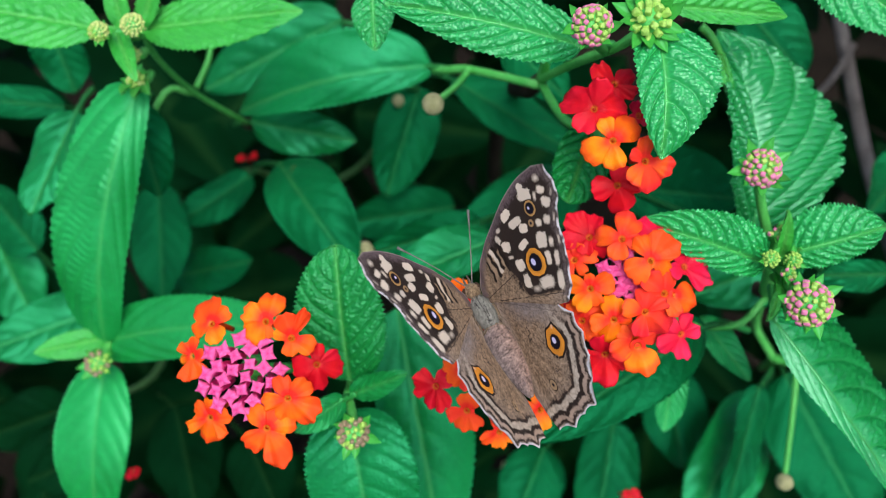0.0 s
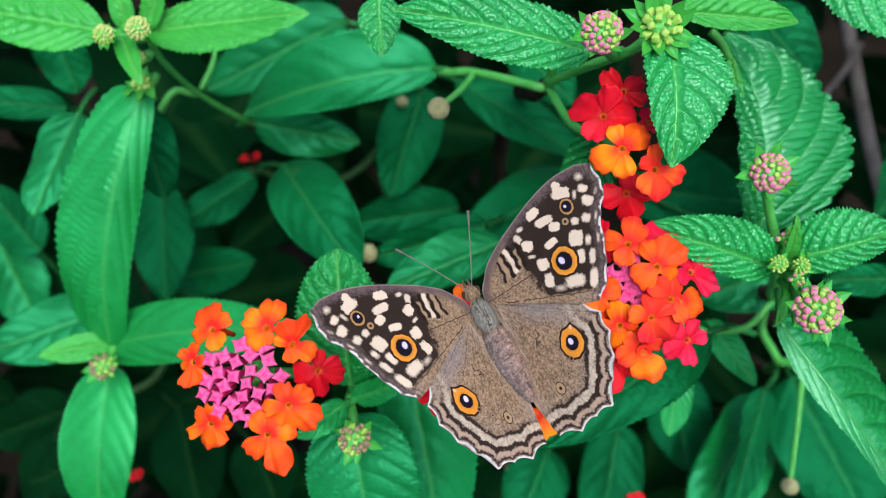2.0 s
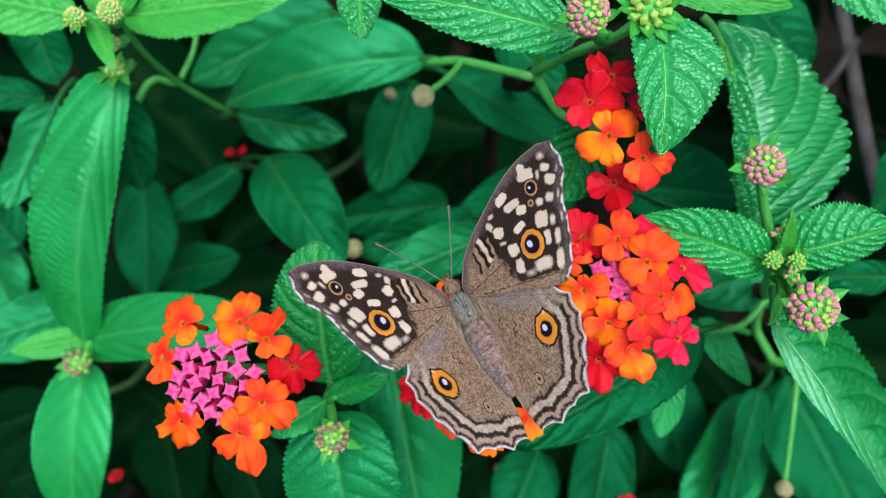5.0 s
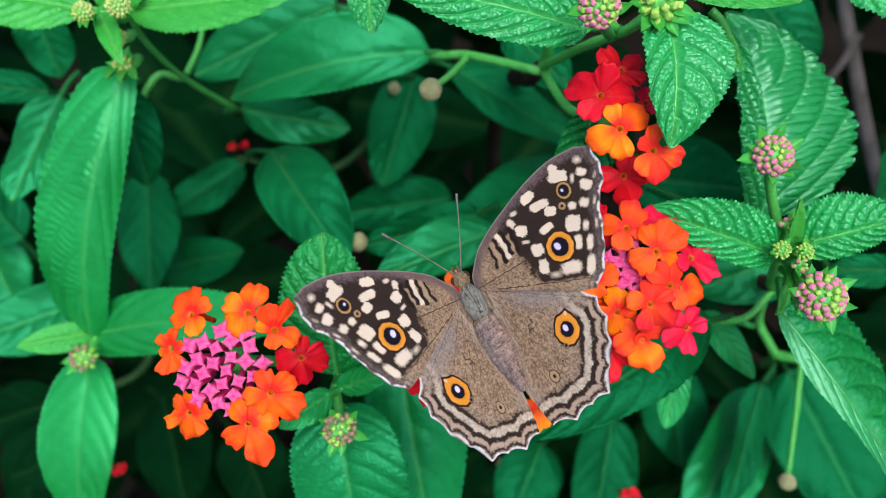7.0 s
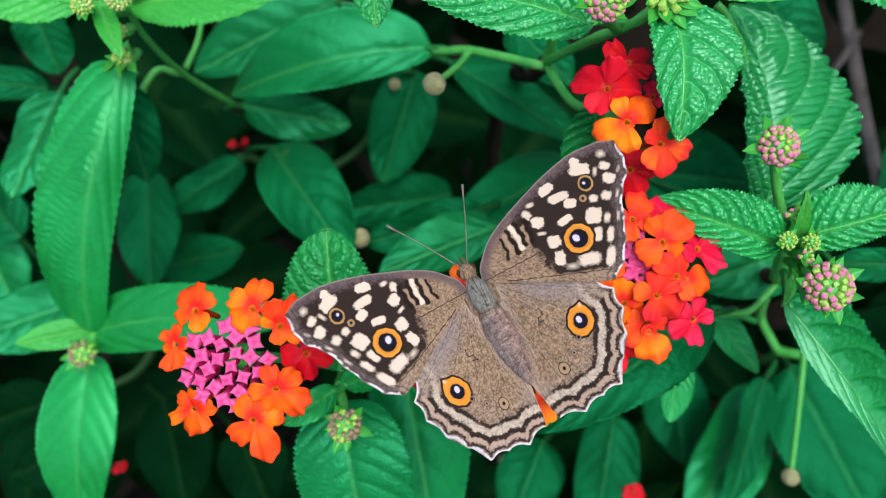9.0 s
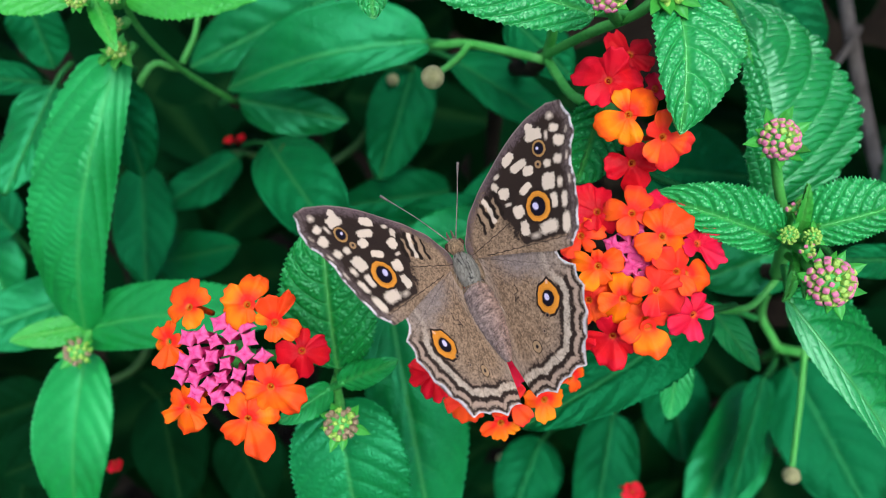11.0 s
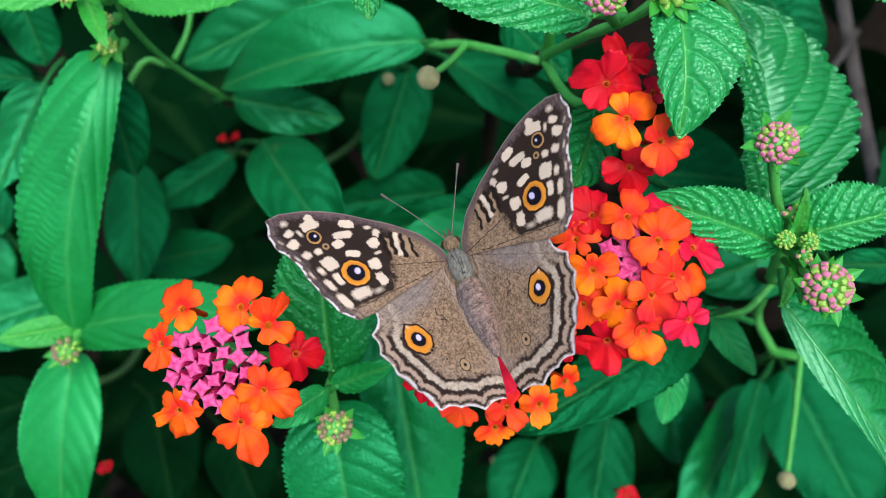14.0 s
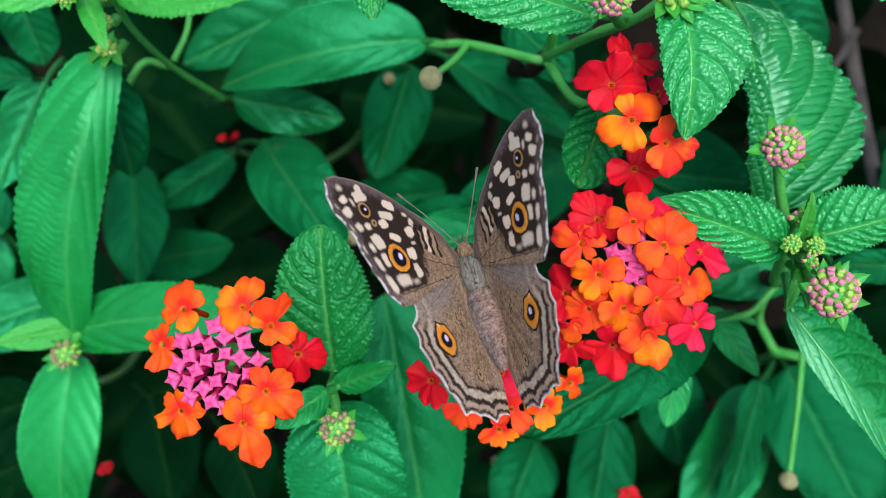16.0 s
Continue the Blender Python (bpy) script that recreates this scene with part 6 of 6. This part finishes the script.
    walk(top_shoot, [
        (0, on_bush(base[0] + 0.06, base[1] + 0.26, base[2] - 0.01, 0, 0, 0)), (0.5, on_bush(base[0] + 0.34, base[1] - 0.02, base[2] + 0.02, 0, 0, 0)),
        (1, on_bush(base[0] + 0.46, base[1] - 0.02, base[2] + 0.03, 0, 0, 0)), (1.5, on_bush(base[0] + 0.19, base[1] + 0.24, base[2] + 0, 0, 0, 0)),
        (2, on_bush(base[0] + 0.44, base[1] - 0.1, base[2] + 0.03, 0, 0, 0)), (2.5, on_bush(base[0] + 0.72, base[1] - 0.08, base[2] + 0.04, 0, 0, 0)),
        (3, on_bush(base[0] + 0.42, base[1] + 0.22, base[2] + 0.01, 0, 0, 0)), (3.5, on_bush(base[0] - 0.01, base[1] + 0.24, base[2] - 0.01, 0, 0, 0)),
        (4, on_bush(base[0] + 0.01, base[1] + 0.32, base[2] - 0.01, 0, 0, 0)), (6.5, on_bush(base[0] + 0.31, base[1] + 0.1, base[2] + 0.01, 0, 0, 0)),
        (7, on_bush(base[0] + 0.33, base[1] + 0.03, base[2] + 0.02, 0, 0, 0)), (7.5, on_bush(base[0] + 0.24, base[1] - 0.08, base[2] + 0.02, 0, 0, 0)),
        (8, on_bush(base[0] + 0, base[1] + 0, base[2] + 0, 0, 0, 0)), (8.5, on_bush(base[0] + 0.11, base[1] - 0.05, base[2] + 0.01, 0, 0, 0)),
        (9, on_bush(base[0] + 0.44, base[1] - 0.11, base[2] + 0.03, 0, 0, 0)), (11.5, on_bush(base[0] + 0.61, base[1] + 0.02, base[2] + 0.03, 0, 0, 0)),
        (12, on_bush(base[0] + 0.62, base[1] - 0.29, base[2] + 0.04, 0, 0, 0)), (12.5, on_bush(base[0] + 0.49, base[1] - 0.17, base[2] + 0.03, 0, 0, 0)),
        (13, on_bush(base[0] + 0.45, base[1] + 0, base[2] + 0.02, 0, 0, 0)), (13.5, on_bush(base[0] + 0.7, base[1] + 0.03, base[2] + 0.04, 0, 0, 0)),
        (14, on_bush(base[0] + 0.61, base[1] - 0.22, base[2] + 0.04, 0, 0, 0)), (14.5, on_bush(base[0] + 0.52, base[1] - 0.1, base[2] + 0.03, 0, 0, 0)),
        (15, on_bush(base[0] + 0.39, base[1] - 0.03, base[2] + 0.02, 0, 0, 0)), (15.5, on_bush(base[0] + 0.35, base[1] - 0.18, base[2] + 0.03, 0, 0, 0)),
        (16, on_bush(base[0] + 0.6, base[1] - 0.21, base[2] + 0.04, 0, 0, 0)),
    ])
    base = BASES[left_flower.name]
    walk(left_flower, [
        (0, on_bush(base[0] + 0.73, base[1] - 0.4, base[2] + 0.05, 0, 0, 0)), (0.5, on_bush(base[0] + 0.18, base[1] - 0.27, base[2] + 0.02, 0, 0, 0)),
        (1, on_bush(base[0] + 0.07, base[1] - 0.25, base[2] + 0.01, 0, 0, 0)), (1.5, on_bush(base[0] + 0.3, base[1] - 0.3, base[2] + 0.03, 0, 0, 0)),
        (2, on_bush(base[0] + 0.33, base[1] - 0.39, base[2] + 0.03, 0, 0, 0)), (2.5, on_bush(base[0] + 0.23, base[1] - 0.28, base[2] + 0.02, 0, 0, 0)),
        (3, on_bush(base[0] + 0.35, base[1] - 0.35, base[2] + 0.03, 0, 0, 0)), (3.5, on_bush(base[0] + 0.44, base[1] - 0.31, base[2] + 0.04, 0, 0, 0)),
        (4, on_bush(base[0] + 0.25, base[1] - 0.16, base[2] + 0.02, 0, 0, 0)), (6.5, on_bush(base[0] + 0, base[1] - 0.16, base[2] + 0.01, 0, 0, 0)),
        (7, on_bush(base[0] + 0.01, base[1] - 0.13, base[2] + 0.01, 0, 0, 0)), (7.5, on_bush(base[0] + 0.07, base[1] - 0.22, base[2] + 0.01, 0, 0, 0)),
        (8, on_bush(base[0] + 0, base[1] + 0, base[2] + 0, 0, 0, 0)), (8.5, on_bush(base[0] + 0.04, base[1] - 0.21, base[2] + 0.01, 0, 0, 0)),
        (9, on_bush(base[0] + 0.05, base[1] - 0.32, base[2] + 0.01, 0, 0, 0)), (11.5, on_bush(base[0] + 0.11, base[1] - 0.37, base[2] + 0.02, 0, 0, 0)),
        (12, on_bush(base[0] + 0.24, base[1] - 0.34, base[2] + 0.03, 0, 0, 0)), (12.5, on_bush(base[0] + 0.37, base[1] - 0.29, base[2] + 0.03, 0, 0, 0)),
        (13, on_bush(base[0] + 0.52, base[1] - 0.44, base[2] + 0.04, 0, 0, 0)), (13.5, on_bush(base[0] + 0.29, base[1] - 0.52, base[2] + 0.04, 0, 0, 0)),
        (14, on_bush(base[0] + 0.34, base[1] - 0.38, base[2] + 0.03, 0, 0, 0)), (14.5, on_bush(base[0] + 0.2, base[1] - 0.45, base[2] + 0.03, 0, 0, 0)),
        (15, on_bush(base[0] + 0.33, base[1] - 0.37, base[2] + 0.03, 0, 0, 0)), (15.5, on_bush(base[0] + 0.21, base[1] - 0.17, base[2] + 0.02, 0, 0, 0)),
        (16, on_bush(base[0] + 0.13, base[1] - 0.14, base[2] + 0.01, 0, 0, 0)),
    ])
    base = BASES[left_shoot.name]
    walk(left_shoot, [
        (0, on_bush(base[0] - 0.23, base[1] + 0, base[2] - 0.01, 0, 0, 0)), (0.5, on_bush(base[0] - 0.29, base[1] + 0.19, base[2] - 0.02, 0, 0, 0)),
        (1, on_bush(base[0] - 0.03, base[1] - 0.15, base[2] + 0, 0, 0, 0)), (1.5, on_bush(base[0] + 0.19, base[1] - 0.22, base[2] + 0.02, 0, 0, 0)),
        (2, on_bush(base[0] + 0.23, base[1] - 0.08, base[2] + 0.02, 0, 0, 0)), (2.5, on_bush(base[0] + 0.25, base[1] - 0.23, base[2] + 0.02, 0, 0, 0)),
        (3, on_bush(base[0] - 0.01, base[1] - 0.15, base[2] + 0.01, 0, 0, 0)), (3.5, on_bush(base[0] - 0.15, base[1] + 0.14, base[2] - 0.01, 0, 0, 0)),
        (4, on_bush(base[0] - 0.16, base[1] + 0.37, base[2] - 0.02, 0, 0, 0)), (6.5, on_bush(base[0] + 0.28, base[1] - 0.24, base[2] + 0.02, 0, 0, 0)),
        (7, on_bush(base[0] + 0.22, base[1] - 0.25, base[2] + 0.02, 0, 0, 0)), (7.5, on_bush(base[0] - 0.02, base[1] - 0.11, base[2] + 0, 0, 0, 0)),
        (8, on_bush(base[0] + 0, base[1] + 0, base[2] + 0, 0, 0, 0)), (8.5, on_bush(base[0] + 0.03, base[1] + 0.04, base[2] + 0, 0, 0, 0)),
        (9, on_bush(base[0] - 0.19, base[1] - 0.12, base[2] - 0.01, 0, 0, 0)), (11.5, on_bush(base[0] + 0.17, base[1] - 0.27, base[2] + 0.02, 0, 0, 0)),
        (12, on_bush(base[0] + 0.03, base[1] - 0.37, base[2] + 0.02, 0, 0, 0)), (12.5, on_bush(base[0] - 0.17, base[1] - 0.17, base[2] + 0, 0, 0, 0)),
        (13, on_bush(base[0] - 0.18, base[1] - 0.24, base[2] + 0, 0, 0, 0)), (13.5, on_bush(base[0] - 0.19, base[1] - 0.21, base[2] + 0, 0, 0, 0)),
        (14, on_bush(base[0] - 0.08, base[1] - 0.09, base[2] + 0, 0, 0, 0)), (14.5, on_bush(base[0] - 0.08, base[1] - 0.15, base[2] + 0, 0, 0, 0)),
        (15, on_bush(base[0] + 0.07, base[1] - 0.11, base[2] + 0.01, 0, 0, 0)), (15.5, on_bush(base[0] + 0.04, base[1] - 0.09, base[2] + 0.01, 0, 0, 0)),
        (16, on_bush(base[0] - 0.32, base[1] - 0.34, base[2] + 0, 0, 0, 0)),
    ])
    base = BASES[back.name]
    walk(back, [
        (0, on_bush(base[0] + 0, base[1] + 0.05, base[2] + 0, 0, 0, 0)), (0.5, on_bush(base[0] + 0.17, base[1] - 0.16, base[2] + 0.02, 0, 0, 0)),
        (1, on_bush(base[0] + 0.28, base[1] - 0.1, base[2] + 0.02, 0, 0, 0)), (1.5, on_bush(base[0] + 0.07, base[1] + 0.06, base[2] + 0, 0, 0, 0)),
        (2, on_bush(base[0] + 0.2, base[1] - 0.16, base[2] + 0.02, 0, 0, 0)), (2.5, on_bush(base[0] + 0.37, base[1] - 0.14, base[2] + 0.03, 0, 0, 0)),
        (3, on_bush(base[0] + 0.21, base[1] + 0.01, base[2] + 0.01, 0, 0, 0)), (3.5, on_bush(base[0] - 0.03, base[1] - 0.01, base[2] + 0, 0, 0, 0)),
        (4, on_bush(base[0] + 0, base[1] + 0.11, base[2] + 0, 0, 0, 0)), (6.5, on_bush(base[0] + 0.24, base[1] + 0.13, base[2] + 0.01, 0, 0, 0)),
        (7, on_bush(base[0] + 0.22, base[1] + 0.01, base[2] + 0.01, 0, 0, 0)), (7.5, on_bush(base[0] + 0.14, base[1] - 0.05, base[2] + 0.01, 0, 0, 0)),
        (8, on_bush(base[0] + 0, base[1] + 0, base[2] + 0, 0, 0, 0)), (8.5, on_bush(base[0] + 0.15, base[1] - 0.01, base[2] + 0.01, 0, 0, 0)),
        (9, on_bush(base[0] + 0.23, base[1] - 0.04, base[2] + 0.01, 0, 0, 0)), (11.5, on_bush(base[0] + 0.39, base[1] + 0.04, base[2] + 0.02, 0, 0, 0)),
        (12, on_bush(base[0] + 0.28, base[1] - 0.18, base[2] + 0.02, 0, 0, 0)), (12.5, on_bush(base[0] + 0.18, base[1] - 0.08, base[2] + 0.01, 0, 0, 0)),
        (13, on_bush(base[0] + 0.13, base[1] - 0.02, base[2] + 0.01, 0, 0, 0)), (13.5, on_bush(base[0] + 0.3, base[1] + 0.05, base[2] + 0.01, 0, 0, 0)),
        (14, on_bush(base[0] + 0.31, base[1] - 0.11, base[2] + 0.02, 0, 0, 0)), (14.5, on_bush(base[0] + 0.24, base[1] + 0, base[2] + 0.01, 0, 0, 0)),
        (15, on_bush(base[0] + 0.17, base[1] + 0.02, base[2] + 0.01, 0, 0, 0)), (15.5, on_bush(base[0] + 0.1, base[1] - 0.05, base[2] + 0.01, 0, 0, 0)),
        (16, on_bush(base[0] + 0.23, base[1] - 0.06, base[2] + 0.01, 0, 0, 0)),
    ])


motions()
